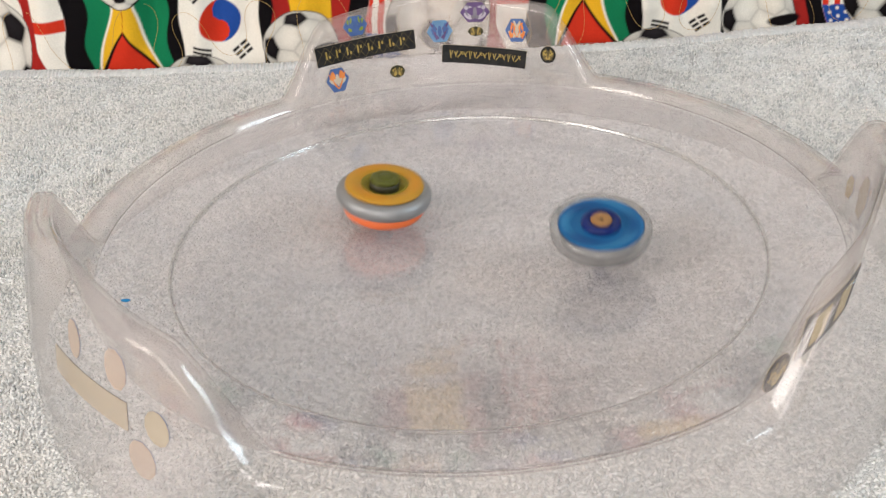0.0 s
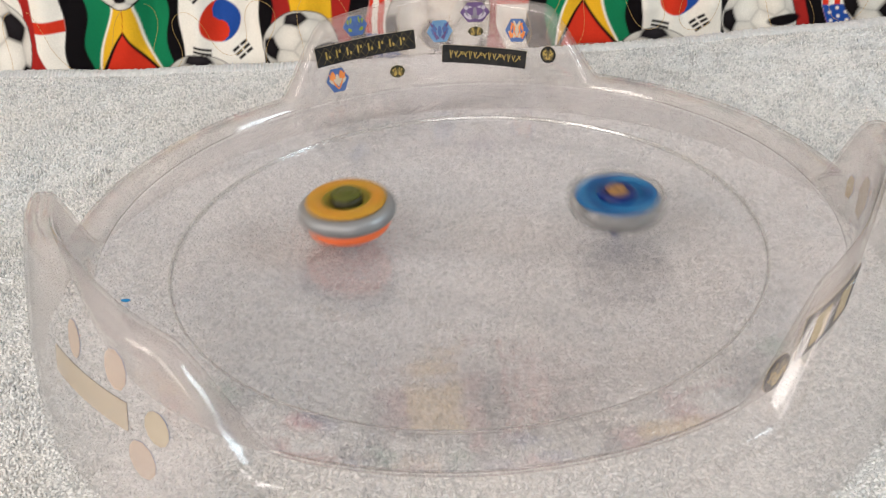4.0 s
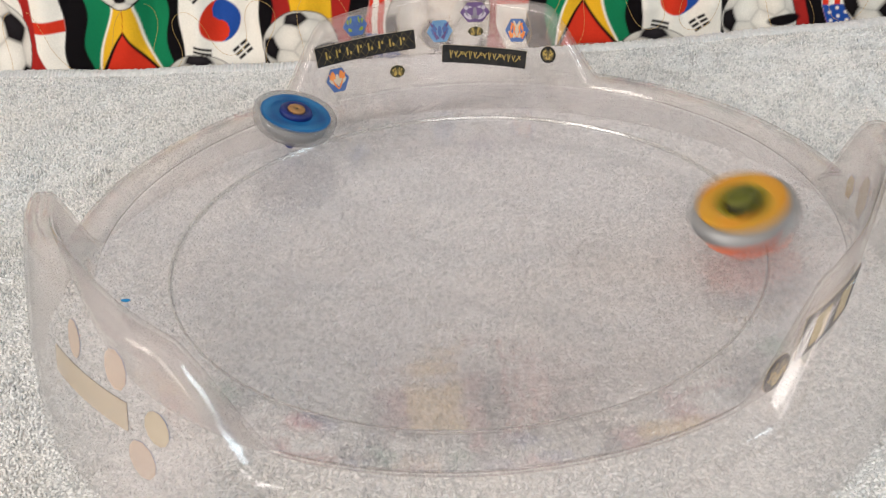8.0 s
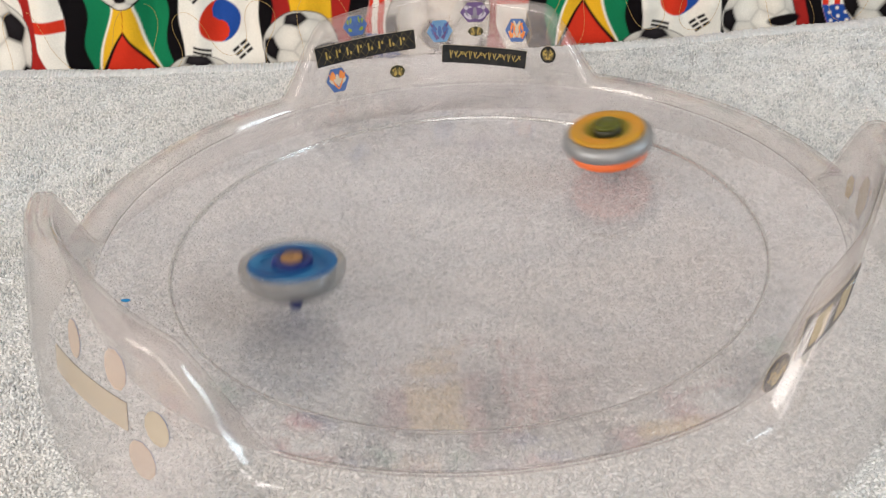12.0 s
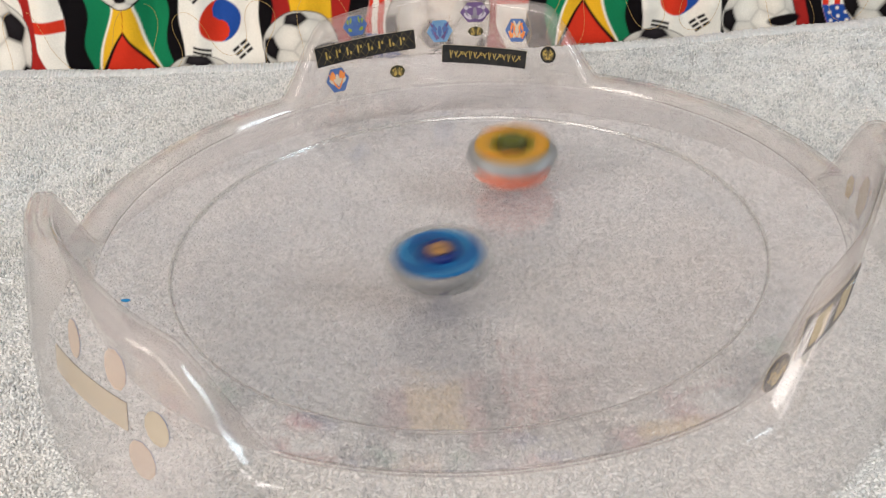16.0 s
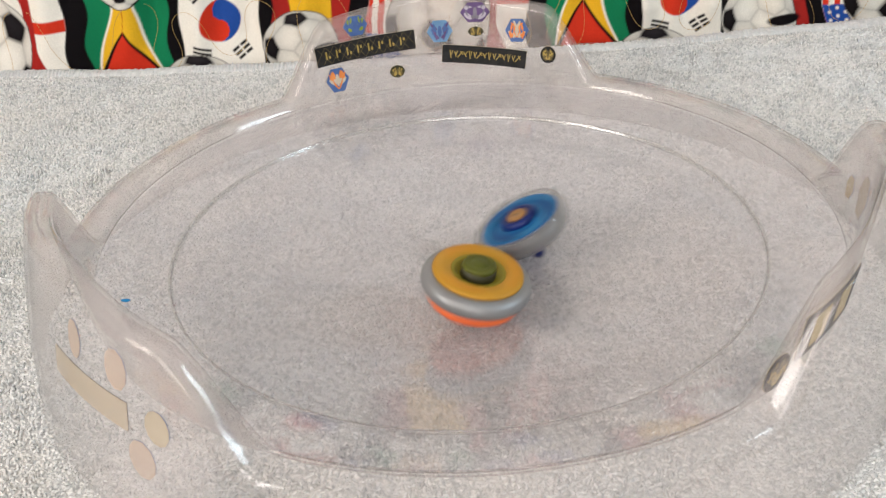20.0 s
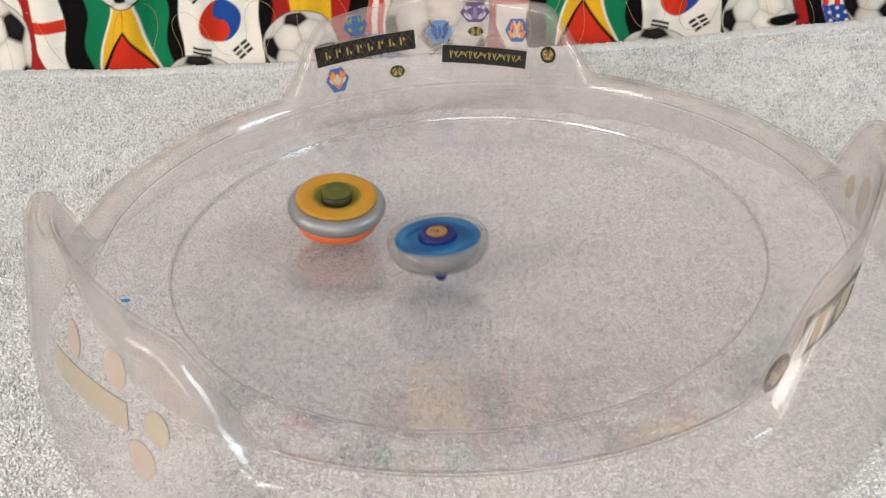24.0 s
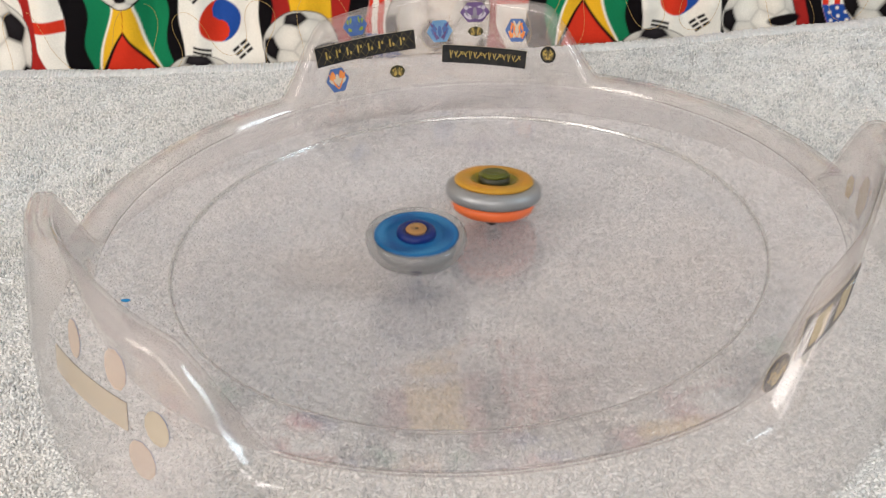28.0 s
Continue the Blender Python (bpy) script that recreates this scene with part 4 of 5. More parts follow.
def motions():
    walk(YELLOW_TOP, [
        (0, stand(-0.0418, 0.0360, 2.8, 6.6)), (0.1, stand(-0.0440, 0.0272, 2.5, 6.1)), (0.2, stand(-0.0435, 0.0140, 2.3, 5.6)),
        (0.3, stand(-0.0387, 0.0082, 2.0, 5.1)), (0.4, stand(-0.0330, -0.0013, 1.8, 4.6)), (0.5, stand(-0.0283, -0.0089, 1.6, 4.1)),
        (0.6, stand(-0.0209, -0.0183, 1.7, 2.9)), (0.7, stand(-0.0091, -0.0175, 1.9, 1.8)), (0.8, stand(0.0003, -0.0291, 2.0, 0.7)),
        (0.9, stand(0.0128, -0.0273, 2.2, -0.4)), (1, stand(0.0283, -0.0300, 2.3, -1.5)), (1.1, stand(0.0379, -0.0194, 2.4, -1.1)),
        (1.2, stand(0.0641, 0.0338, 2.4, -0.7)), (1.3, stand(0.0710, 0.0788, 2.5, -0.3)), (1.4, stand(0.0530, 0.1077, 2.5, 0.1)),
        (1.5, stand(0.0370, 0.1193, 2.6, 0.5)), (1.6, stand(0.0190, 0.1187, 2.8, 2.0)), (1.7, stand(-0.0088, 0.1143, 3.0, 3.4)),
        (1.8, stand(-0.0172, 0.1072, 3.2, 4.8)), (1.9, stand(-0.0442, 0.0986, 3.4, 6.3)), (2, stand(-0.0600, 0.0868, 3.6, 7.7)),
        (2.1, stand(-0.0751, 0.0569, 3.1, 6.8)), (2.2, stand(-0.0768, 0.0319, 2.6, 6.0)), (2.3, stand(-0.0745, 0.0058, 2.2, 5.1)),
        (2.4, stand(-0.0580, -0.0262, 1.7, 4.3)), (2.5, stand(-0.0426, -0.0473, 1.2, 3.4)), (2.6, stand(-0.0156, -0.0574, 1.2, 2.5)),
        (2.7, stand(0.0032, -0.0578, 1.2, 1.7)), (2.8, stand(0.0196, -0.0571, 1.1, 0.8)), (2.9, stand(0.0391, -0.0402, 1.1, -0.1)),
        (3, stand(0.0482, -0.0230, 1.1, -1.0)), (3.1, stand(0.0523, -0.0015, 1.2, -0.4)), (3.2, stand(0.0495, 0.0124, 1.4, 0.1)),
        (3.3, stand(0.0429, 0.0274, 1.6, 0.7)), (3.4, stand(0.0236, 0.0354, 1.8, 1.3)), (3.5, stand(0.0085, 0.0418, 2.0, 1.8)),
        (3.9, stand(-0.0506, 0.0309, 1.4, 0.4)), (4.3, stand(-0.0628, -0.0302, 0.9, -1.0)), (4.7, stand(-0.0263, -0.0723, 0.3, -2.5)),
        (5.1, stand(0.0180, -0.0575, -0.2, -3.9)), (5.5, stand(0.0145, -0.0250, -0.8, -5.4)), (5.6, stand(0.0136, -0.0383, -2.9, -5.3)),
        (5.7, stand(0.0134, -0.0515, -4.9, -5.3)), (5.8, stand(0.0122, -0.0497, -4.9, -4.0)), (5.9, stand(0.0107, -0.0513, -4.9, -2.7)),
        (6, stand(0.0068, -0.0508, -4.8, -1.4)), (6.1, stand(0.0031, -0.0946, -6.2, -0.9)), (6.2, stand(0.0054, -0.1004, -7.6, -0.4)),
        (6.3, stand(0.0112, -0.0988, -9.0, 0.1)), (6.4, stand(0.0132, -0.0887, -7.5, 0.7)), (6.5, stand(0.0138, -0.0782, -5.9, 1.3)),
        (6.6, stand(0.0082, -0.0665, -4.3, 1.8)), (6.7, stand(0.0033, -0.0572, -4.1, 3.6)), (6.8, stand(-0.0073, -0.0400, -3.9, 5.4)),
        (6.9, stand(-0.0170, -0.0277, -2.5, 7.3)), (7, stand(-0.0271, -0.0118, -1.0, 9.1)), (7.1, stand(-0.0439, -0.0145, -0.3, 7.7)),
        (7.2, stand(-0.0501, -0.0160, 0.5, 6.3)), (7.3, stand(-0.0401, -0.0474, 1.2, 4.9)), (7.4, stand(-0.0280, -0.0586, 0.3, 5.1)),
        (7.5, stand(-0.0169, -0.0565, -0.5, 5.4)), (7.6, stand(-0.0010, -0.0431, -1.4, 5.7)), (7.7, stand(0.0342, -0.0583, 1.2, 1.8)),
        (7.8, stand(0.1112, -0.0718, 3.8, -2.0)), (7.9, stand(0.1323, -0.0502, 6.4, -8.9)), (8, stand(0.1322, -0.0197, 9.0, -14.5)),
        (8.1, stand(0.1099, 0.0208, 6.4, -15.5)), (8.2, stand(0.0885, 0.0387, 3.8, -15.2)), (8.3, stand(0.0534, 0.0486, 3.3, -12.5)),
        (8.4, stand(0.0347, 0.0387, 2.7, -9.8)), (8.5, stand(0.0438, 0.0282, 2.1, -7.2)), (8.6, stand(0.0938, 0.0088, 1.4, -8.8)),
        (8.7, stand(0.0937, 0.0089, 0.7, -10.3)), (8.8, stand(0.0791, 0.0139, 0.4, -9.8)), (8.9, stand(0.0678, 0.0135, 0.1, -9.3)),
        (9, stand(0.0568, 0.0146, -0.1, -8.8)), (9.1, stand(0.0442, 0.0264, -0.8, -4.1)), (9.2, stand(0.0364, 0.0430, -1.6, 0.5)),
        (9.3, stand(0.0159, 0.0746, -0.1, 1.6)), (9.4, stand(-0.0036, 0.0797, 1.3, 2.6)), (9.5, stand(-0.0204, 0.0798, 2.7, 3.6)),
        (9.6, stand(-0.0465, 0.0752, 3.4, 5.3)), (9.7, stand(-0.0601, 0.0696, 4.0, 7.0)), (9.8, stand(-0.0735, 0.0502, 4.7, 8.6)),
        (9.9, stand(-0.0786, 0.0379, 3.3, 9.0)), (10, stand(-0.0871, 0.0253, 1.9, 9.4)), (10.1, stand(-0.0965, 0.0050, 0.6, 8.8)),
        (10.2, stand(-0.0971, -0.0030, -0.8, 8.2)), (10.3, stand(-0.0912, -0.0222, -0.7, 7.8)), (10.4, stand(-0.0839, -0.0339, -0.6, 7.4)),
        (10.5, stand(-0.0731, -0.0418, -0.5, 7.0)), (10.6, stand(-0.0547, -0.0461, 0.1, 6.5)), (10.7, stand(-0.0406, -0.0459, 0.7, 5.9)),
        (10.8, stand(-0.0191, -0.0467, 1.4, 5.4)), (10.9, stand(-0.0043, -0.0496, 2.0, 4.9)), (11, stand(0.0120, -0.0434, 2.6, 4.4)),
        (11.1, stand(0.0365, -0.0299, 2.8, 2.7)), (11.2, stand(0.0488, -0.0201, 3.1, 1.1)), (11.3, stand(0.0609, -0.0085, 3.3, -0.5)),
        (11.4, stand(0.0662, 0.0032, 3.5, -2.2)), (11.5, stand(0.0653, 0.0151, 3.7, -3.8)), (11.6, stand(0.0629, 0.0196, 3.4, -5.0)),
        (11.7, stand(0.0557, 0.0236, 3.0, -6.2)), (11.8, stand(0.0738, 0.0395, 2.7, -7.4)), (11.9, stand(0.0914, 0.0590, 3.1, -6.8)),
        (12, stand(0.0835, 0.0718, 3.4, -6.1)), (12.1, stand(0.0735, 0.0748, 2.5, -7.1)), (12.2, stand(0.0633, 0.0776, 1.5, -8.1)),
        (12.3, stand(0.0407, 0.0753, 1.2, -8.0)), (12.4, stand(0.0229, 0.0690, 1.0, -7.9)), (12.5, stand(-0.0030, 0.0513, 0.7, -7.8)),
        (12.8, stand(-0.0615, 0.0251, 1.5, 0.2)), (13.1, stand(-0.0875, -0.0257, 2.4, 8.1)), (13.4, stand(-0.0676, -0.0726, -0.7, 6.4)),
        (13.7, stand(-0.0248, -0.0648, -3.8, 4.7)), (13.95, stand(-0.0351, -0.0058, -4.6, 4.5)), (14.2, stand(-0.0823, -0.0176, -4.1, 5.2)),
        (14.5, stand(-0.0587, -0.0895, -3.5, 6.1)), (14.6, stand(-0.0450, -0.0837, -1.6, 6.4)), (14.7, stand(-0.0324, -0.0848, 0.2, 6.7)),
        (14.8, stand(-0.0148, -0.0722, 1.6, 8.5)), (14.9, stand(-0.0052, -0.0656, 3.0, 10.2)), (15, stand(0.0100, -0.0431, 4.4, 10.1)),
        (15.1, stand(0.0177, -0.0314, 5.8, 10.1)), (15.2, stand(0.0254, -0.0181, 6.6, 9.1)), (15.3, stand(0.0349, 0.0078, 7.5, 8.2)),
        (15.4, stand(0.0386, 0.0214, 6.8, 5.9)), (15.5, stand(0.0418, 0.0393, 6.0, 3.5)), (15.6, stand(0.0412, 0.0487, 5.3, 1.2)),
        (15.7, stand(0.0378, 0.0511, 4.7, 0.7)), (15.8, stand(0.0327, 0.0559, 4.2, 0.2)), (15.9, stand(0.0277, 0.0549, 4.2, 0.3)),
        (16, stand(0.0291, 0.0702, 4.2, 0.4)), (16.1, stand(0.0463, 0.1159, 4.2, 0.4)), (16.2, stand(0.0431, 0.1266, 4.2, 0.5)),
        (16.3, stand(0.0345, 0.1284, 4.3, 0.6)), (16.4, stand(0.0276, 0.1280, 4.2, -3.4)), (16.5, stand(0.0201, 0.1198, 4.1, -7.4)),
        (16.6, stand(0.0110, 0.1091, 3.4, -7.8)), (16.7, stand(-0.0067, 0.0836, 2.7, -8.2)), (16.8, stand(-0.0180, 0.0688, 2.0, -8.7)),
        (16.9, stand(-0.0304, 0.0535, 0.8, -7.8)), (17, stand(-0.0483, 0.0286, -0.3, -7.0)), (17.1, stand(-0.0577, 0.0072, -1.6, -4.7)),
        (17.2, stand(-0.0683, -0.0125, -3.3, -1.8)), (17.3, stand(-0.0723, -0.0227, -5.1, 1.1)), (17.4, stand(-0.0757, -0.0357, -5.8, 3.9)),
        (17.5, stand(-0.0752, -0.0464, -6.5, 6.6)), (17.6, stand(-0.0716, -0.0487, -4.4, 8.2)), (17.7, stand(-0.0649, -0.0491, -2.4, 9.7)),
        (17.8, stand(-0.0574, -0.0477, -0.3, 10.9)), (17.9, stand(-0.0507, -0.0464, 1.9, 12.0)), (18, stand(-0.0359, -0.0385, 4.4, 11.7)),
        (18.1, stand(-0.0232, -0.0291, 6.9, 11.3)), (18.2, stand(-0.0073, -0.0232, 7.5, 10.2)), (18.3, stand(-0.0140, -0.0080, 8.1, 9.1)),
        (18.4, stand(-0.0141, -0.0000, 6.4, 8.1)), (18.5, stand(-0.0279, 0.0036, 4.6, 7.2)), (18.6, stand(-0.0465, 0.0106, 2.8, 6.2)),
        (18.7, stand(-0.0468, 0.0061, 1.1, 5.2)), (18.8, stand(-0.0466, 0.0007, 1.4, 5.0)), (18.9, stand(-0.0437, -0.0028, 1.8, 4.9)),
        (19, stand(-0.0382, -0.0100, 2.1, 4.7)), (19.1, stand(-0.0329, -0.0158, 1.2, -1.1)), (19.2, stand(-0.0448, -0.0721, 0.3, -6.9)),
        (19.3, stand(-0.0388, -0.0872, -3.5, -7.0)), (19.4, stand(-0.0339, -0.0910, -6.3, -2.9)), (19.5, stand(-0.0261, -0.0914, -9.2, 1.3)),
        (19.6, stand(-0.0220, -0.0901, -9.1, 3.8)), (19.7, stand(-0.0165, -0.0827, -6.2, 6.8)), (19.8, stand(-0.0116, -0.0766, -3.3, 9.7)),
        (19.9, stand(-0.0075, -0.0653, 0.1, 10.3)), (20, stand(-0.0011, -0.0506, 3.4, 10.8)), (20.1, stand(0.0001, -0.0433, 4.9, 8.3)),
        (20.2, stand(0.0087, -0.0298, 6.3, 5.9)), (20.3, stand(0.0091, -0.0292, 4.5, 3.4)), (20.4, stand(0.0147, -0.0274, 2.6, 0.9)),
        (20.5, stand(0.0180, -0.0324, 0.8, -1.5)), (20.6, stand(0.0216, -0.0297, 0.4, -1.3)), (20.7, stand(0.0245, -0.0251, -0.1, -1.1)),
        (20.8, stand(0.0246, -0.0235, -0.5, -1.0)), (20.9, stand(0.0254, -0.0206, -1.5, 0.0)), (21, stand(0.0237, -0.0153, -2.4, 1.0)),
        (21.1, stand(0.0219, -0.0067, -0.5, 0.8)), (21.3, stand(0.0249, -0.0035, 3.4, 0.4)), (21.5, stand(0.0331, -0.0041, 5.4, -0.3)),
        (22, stand(0.0339, -0.0287, 0.6, 0.5)), (22.5, stand(0.0051, -0.0511, -1.0, 3.9)), (23, stand(-0.0415, -0.0151, -1.3, 7.3)),
        (23.5, stand(-0.0649, 0.0343, -2.5, 7.8)), (23.6, stand(-0.0679, 0.0336, 0.9, 8.5)), (23.7, stand(-0.0678, 0.0296, 4.2, 9.1)),
        (23.8, stand(-0.0656, 0.0266, 5.5, 8.7)), (23.9, stand(-0.0654, 0.0272, 6.8, 8.3)), (24, stand(-0.0649, 0.0252, 6.7, 5.3)),
        (24.1, stand(-0.0596, 0.0198, 6.6, 2.4)), (24.2, stand(-0.0542, 0.0107, 6.4, -0.5)), (24.3, stand(-0.0476, 0.0003, 3.2, -4.4)),
        (24.4, stand(-0.0508, -0.0080, -0.1, -8.2)), (24.5, stand(-0.0647, -0.0194, -7.2, -1.4)), (24.6, stand(-0.0670, -0.0233, -7.2, 2.4)),
        (24.7, stand(-0.0701, -0.0270, -7.1, 6.2)), (24.8, stand(-0.0692, -0.0273, -0.1, 8.4)), (24.9, stand(-0.0641, -0.0266, 7.0, 10.6)),
        (25, stand(-0.0586, -0.0234, 11.6, 9.5)), (25.1, stand(-0.0485, -0.0256, 11.6, 5.8)), (25.2, stand(-0.0407, -0.0416, 7.7, -2.9)),
        (25.3, stand(-0.0324, -0.0582, 3.6, -11.4)), (25.4, stand(-0.0244, -0.0674, -1.4, -5.9)), (25.5, stand(-0.0262, -0.0686, -6.4, -0.4)),
        (25.6, stand(-0.0246, -0.0701, -5.4, 2.9)), (25.7, stand(-0.0214, -0.0665, -4.4, 6.2)), (25.8, stand(-0.0172, -0.0614, -0.5, 9.2)),
        (25.9, stand(-0.0102, -0.0512, 3.3, 12.2)), (26, stand(-0.0002, -0.0465, 5.2, 8.5)), (26.1, stand(0.0101, -0.0401, 7.0, 4.8)),
        (26.2, stand(0.0251, -0.0321, 7.1, 0.8)), (26.3, stand(0.0360, -0.0269, 7.2, -3.3)), (26.4, stand(0.0450, -0.0242, 5.3, -7.2)),
        (26.5, stand(0.0495, -0.0239, 3.4, -11.1)), (26.6, stand(0.0510, -0.0211, -1.0, -11.0)), (26.7, stand(0.0475, -0.0165, -2.9, -5.4)),
        (26.8, stand(0.0418, -0.0146, -4.8, 0.3)), (26.9, stand(0.0332, -0.0057, -1.4, 7.4)), (27, stand(0.0296, -0.0015, -2.2, 7.9)),
        (27.1, stand(0.0314, 0.0145, 8.3, 7.6)), (27.2, stand(0.0329, 0.0264, 13.4, 2.7)), (27.3, stand(0.0440, 0.0330, 18.4, -2.5)),
        (27.4, stand(0.0523, 0.0351, 13.9, -11.5)), (27.5, stand(0.0560, 0.0327, 7.4, -19.5)), (27.6, stand(0.0524, 0.0277, -0.1, -17.9)),
        (27.7, stand(0.0475, 0.0271, -3.7, -8.9)), (27.8, stand(0.0375, 0.0237, -6.5, -1.8)), (27.9, stand(0.0232, 0.0282, -7.0, 1.5)),
        (28, stand(0.0149, 0.0315, -7.5, 4.9)),
    ])
    walk(BLUE_TOP, [
        (0, stand(0.0627, -0.0145, 7.3, 0.2)), (0.1, stand(0.0621, -0.0254, 4.9, -2.1)), (0.2, stand(0.0464, -0.0240, 2.4, -4.3)),
        (0.3, stand(0.0325, -0.0081, 2.3, -3.9)), (0.4, stand(0.0220, 0.0049, 2.1, -3.4)), (0.5, stand(0.0317, 0.0330, 1.7, -4.8)),
        (0.6, stand(0.0281, 0.0491, 1.3, -6.1)), (0.7, stand(-0.0090, 0.0427, 1.1, -4.4)), (0.8, stand(-0.0299, 0.0326, 0.8, -2.7)),
        (0.9, stand(-0.0385, 0.0065, 0.2, -1.6)), (1, stand(-0.0230, -0.0411, -0.5, -0.4)), (1.1, stand(-0.0022, -0.0590, -1.3, -0.7)),
        (1.2, stand(0.0140, -0.0947, -2.2, -1.0)), (1.3, stand(0.0127, -0.1105, -3.0, -1.2)), (1.4, stand(0.0220, -0.1032, -3.9, -2.6)),
        (1.5, stand(0.0318, -0.0813, -4.9, -4.0)), (1.6, stand(0.0445, -0.0502, -5.8, -5.3)), (1.7, stand(0.0349, 0.0072, -4.6, -4.7)),
        (1.8, stand(0.0249, 0.0209, -3.3, -4.1)), (1.9, stand(-0.0337, 0.0197, -3.8, -2.6)), (2, stand(-0.0630, -0.0082, -4.3, -1.2)),
        (2.1, stand(-0.0780, -0.0605, -5.9, -0.1)), (2.2, stand(-0.0594, -0.0917, -7.4, 1.0)), (2.3, stand(-0.0235, -0.1045, -9.0, 2.1)),
        (2.4, stand(0.0294, -0.0786, -6.7, 1.0)), (2.5, stand(0.0439, -0.0376, -4.4, -0.1)), (2.6, stand(0.0285, 0.0296, -2.6, 2.2)),
        (2.7, stand(-0.0032, 0.0621, -0.7, 4.5)), (2.8, stand(-0.0406, 0.0802, -0.4, 5.4)), (2.9, stand(-0.1010, 0.0749, -0.1, 6.2)),
        (3, stand(-0.1224, 0.0453, 0.9, 7.0)), (3.1, stand(-0.1184, -0.0163, -1.1, 6.4)), (3.2, stand(-0.0891, -0.0535, -3.0, 5.8)),
        (3.3, stand(-0.0482, -0.0712, -5.0, 5.3)), (3.4, stand(0.0147, -0.0516, -1.9, 2.5)), (3.5, stand(0.0380, -0.0156, 1.3, -0.3)),
        (3.8, stand(0.0791, -0.0215, 1.8, -0.1)), (4.2, stand(0.0558, 0.0549, 2.4, 0.2)), (4.6, stand(-0.0183, 0.0794, 3.0, 0.4)),
        (5, stand(-0.0507, 0.0288, 3.7, 0.7)), (5.25, stand(-0.0167, 0.0277, 4.1, 0.9)), (5.5, stand(0.0184, 0.0420, 4.5, 1.0)),
        (5.6, stand(0.0374, 0.0472, 6.4, -3.9)), (5.7, stand(0.0405, 0.0576, 8.2, -8.8)), (5.8, stand(0.0316, 0.0607, 7.0, -7.9)),
        (5.9, stand(0.0090, 0.0372, 5.7, -7.0)), (6, stand(0.0007, 0.0096, 4.5, -6.1)), (6.1, stand(0.0033, 0.0472, 5.5, -5.8)),
        (6.2, stand(0.0001, 0.0652, 6.5, -5.5)), (6.3, stand(-0.0122, 0.0592, 7.4, -5.2)), (6.4, stand(-0.0204, 0.0062, 5.0, -3.7)),
        (6.5, stand(-0.0067, -0.0235, 2.5, -2.3)), (6.6, stand(0.0260, -0.0235, 1.4, -4.4)), (6.7, stand(0.0455, -0.0062, 0.2, -6.6)),
        (6.8, stand(0.0434, 0.0357, -0.9, -8.7)), (6.9, stand(0.0170, 0.0504, -1.0, -7.1)), (7, stand(-0.0142, 0.0444, -1.1, -5.5)),
        (7.1, stand(-0.0416, 0.0535, 0.3, -0.8)), (7.2, stand(-0.0557, 0.0387, 1.6, 4.0)), (7.3, stand(-0.0700, 0.0501, 2.6, 7.2)),
        (7.4, stand(-0.0747, 0.0580, 3.6, 10.3)), (7.5, stand(-0.0782, 0.0439, 2.1, 11.4)), (7.6, stand(-0.0561, 0.0016, 0.6, 12.5)),
        (7.7, stand(-0.0541, 0.0212, 2.7, 14.6)), (7.8, stand(-0.0968, 0.1076, 4.7, 16.8)), (7.9, stand(-0.0970, 0.1079, 5.4, 17.2)),
        (8, stand(-0.0967, 0.1091, 6.1, 17.6)), (8.1, stand(-0.0950, 0.1031, 7.2, 16.1)), (8.2, stand(-0.0873, 0.0883, 8.3, 14.6)),
        (8.3, stand(-0.0687, 0.0655, 6.5, 11.6)), (8.4, stand(-0.0473, 0.0459, 4.7, 8.6)), (8.5, stand(-0.0527, 0.0412, 2.9, 5.6)),
        (8.6, stand(-0.0983, 0.0317, 1.0, 6.2)), (8.7, stand(-0.0918, 0.0020, -0.8, 6.8)), (8.8, stand(-0.0567, -0.0325, -2.7, 7.5)),
        (8.9, stand(-0.0259, -0.0375, -0.3, 6.1)), (9, stand(-0.0008, -0.0317, 2.2, 4.8)), (9.1, stand(0.0127, -0.0271, 4.7, 3.4)),
        (9.2, stand(0.0116, -0.0456, 2.3, 0.9)), (9.3, stand(0.0065, -0.0663, -0.1, -1.6)), (9.4, stand(0.0154, -0.0670, -2.3, -2.3)),
        (9.5, stand(0.0323, -0.0610, -4.4, -3.0)), (9.6, stand(0.0454, -0.0305, -4.5, -3.1)), (9.7, stand(0.0371, -0.0066, -4.6, -3.1)),
        (9.8, stand(0.0065, 0.0177, -4.7, -3.1)), (9.9, stand(-0.0186, 0.0227, -3.1, -0.8)), (10, stand(-0.0280, 0.0163, -1.6, 1.4)),
        (10.1, stand(-0.0285, -0.0056, -1.2, 2.4)), (10.2, stand(-0.0195, -0.0259, -0.9, 3.4)), (10.3, stand(0.0067, -0.0251, -0.5, 4.4)),
        (10.4, stand(0.0189, -0.0085, 0.5, 3.2)), (10.5, stand(0.0194, 0.0122, 1.6, 2.0)), (10.6, stand(-0.0029, 0.0348, 2.6, 0.8)),
        (10.7, stand(-0.0234, 0.0289, 2.3, 1.7)), (10.8, stand(-0.0402, 0.0017, 2.0, 2.6)), (10.9, stand(-0.0430, -0.0093, 1.7, 3.5)),
        (11, stand(-0.0344, -0.0207, 1.3, 4.5)), (11.1, stand(-0.0188, -0.0142, 1.3, 4.2)), (11.2, stand(-0.0148, -0.0019, 1.3, 3.9)),
        (11.3, stand(-0.0215, 0.0208, 1.2, 3.7)), (11.4, stand(-0.0335, 0.0251, 1.2, 3.4)), (11.5, stand(-0.0406, 0.0086, 1.1, 3.1)),
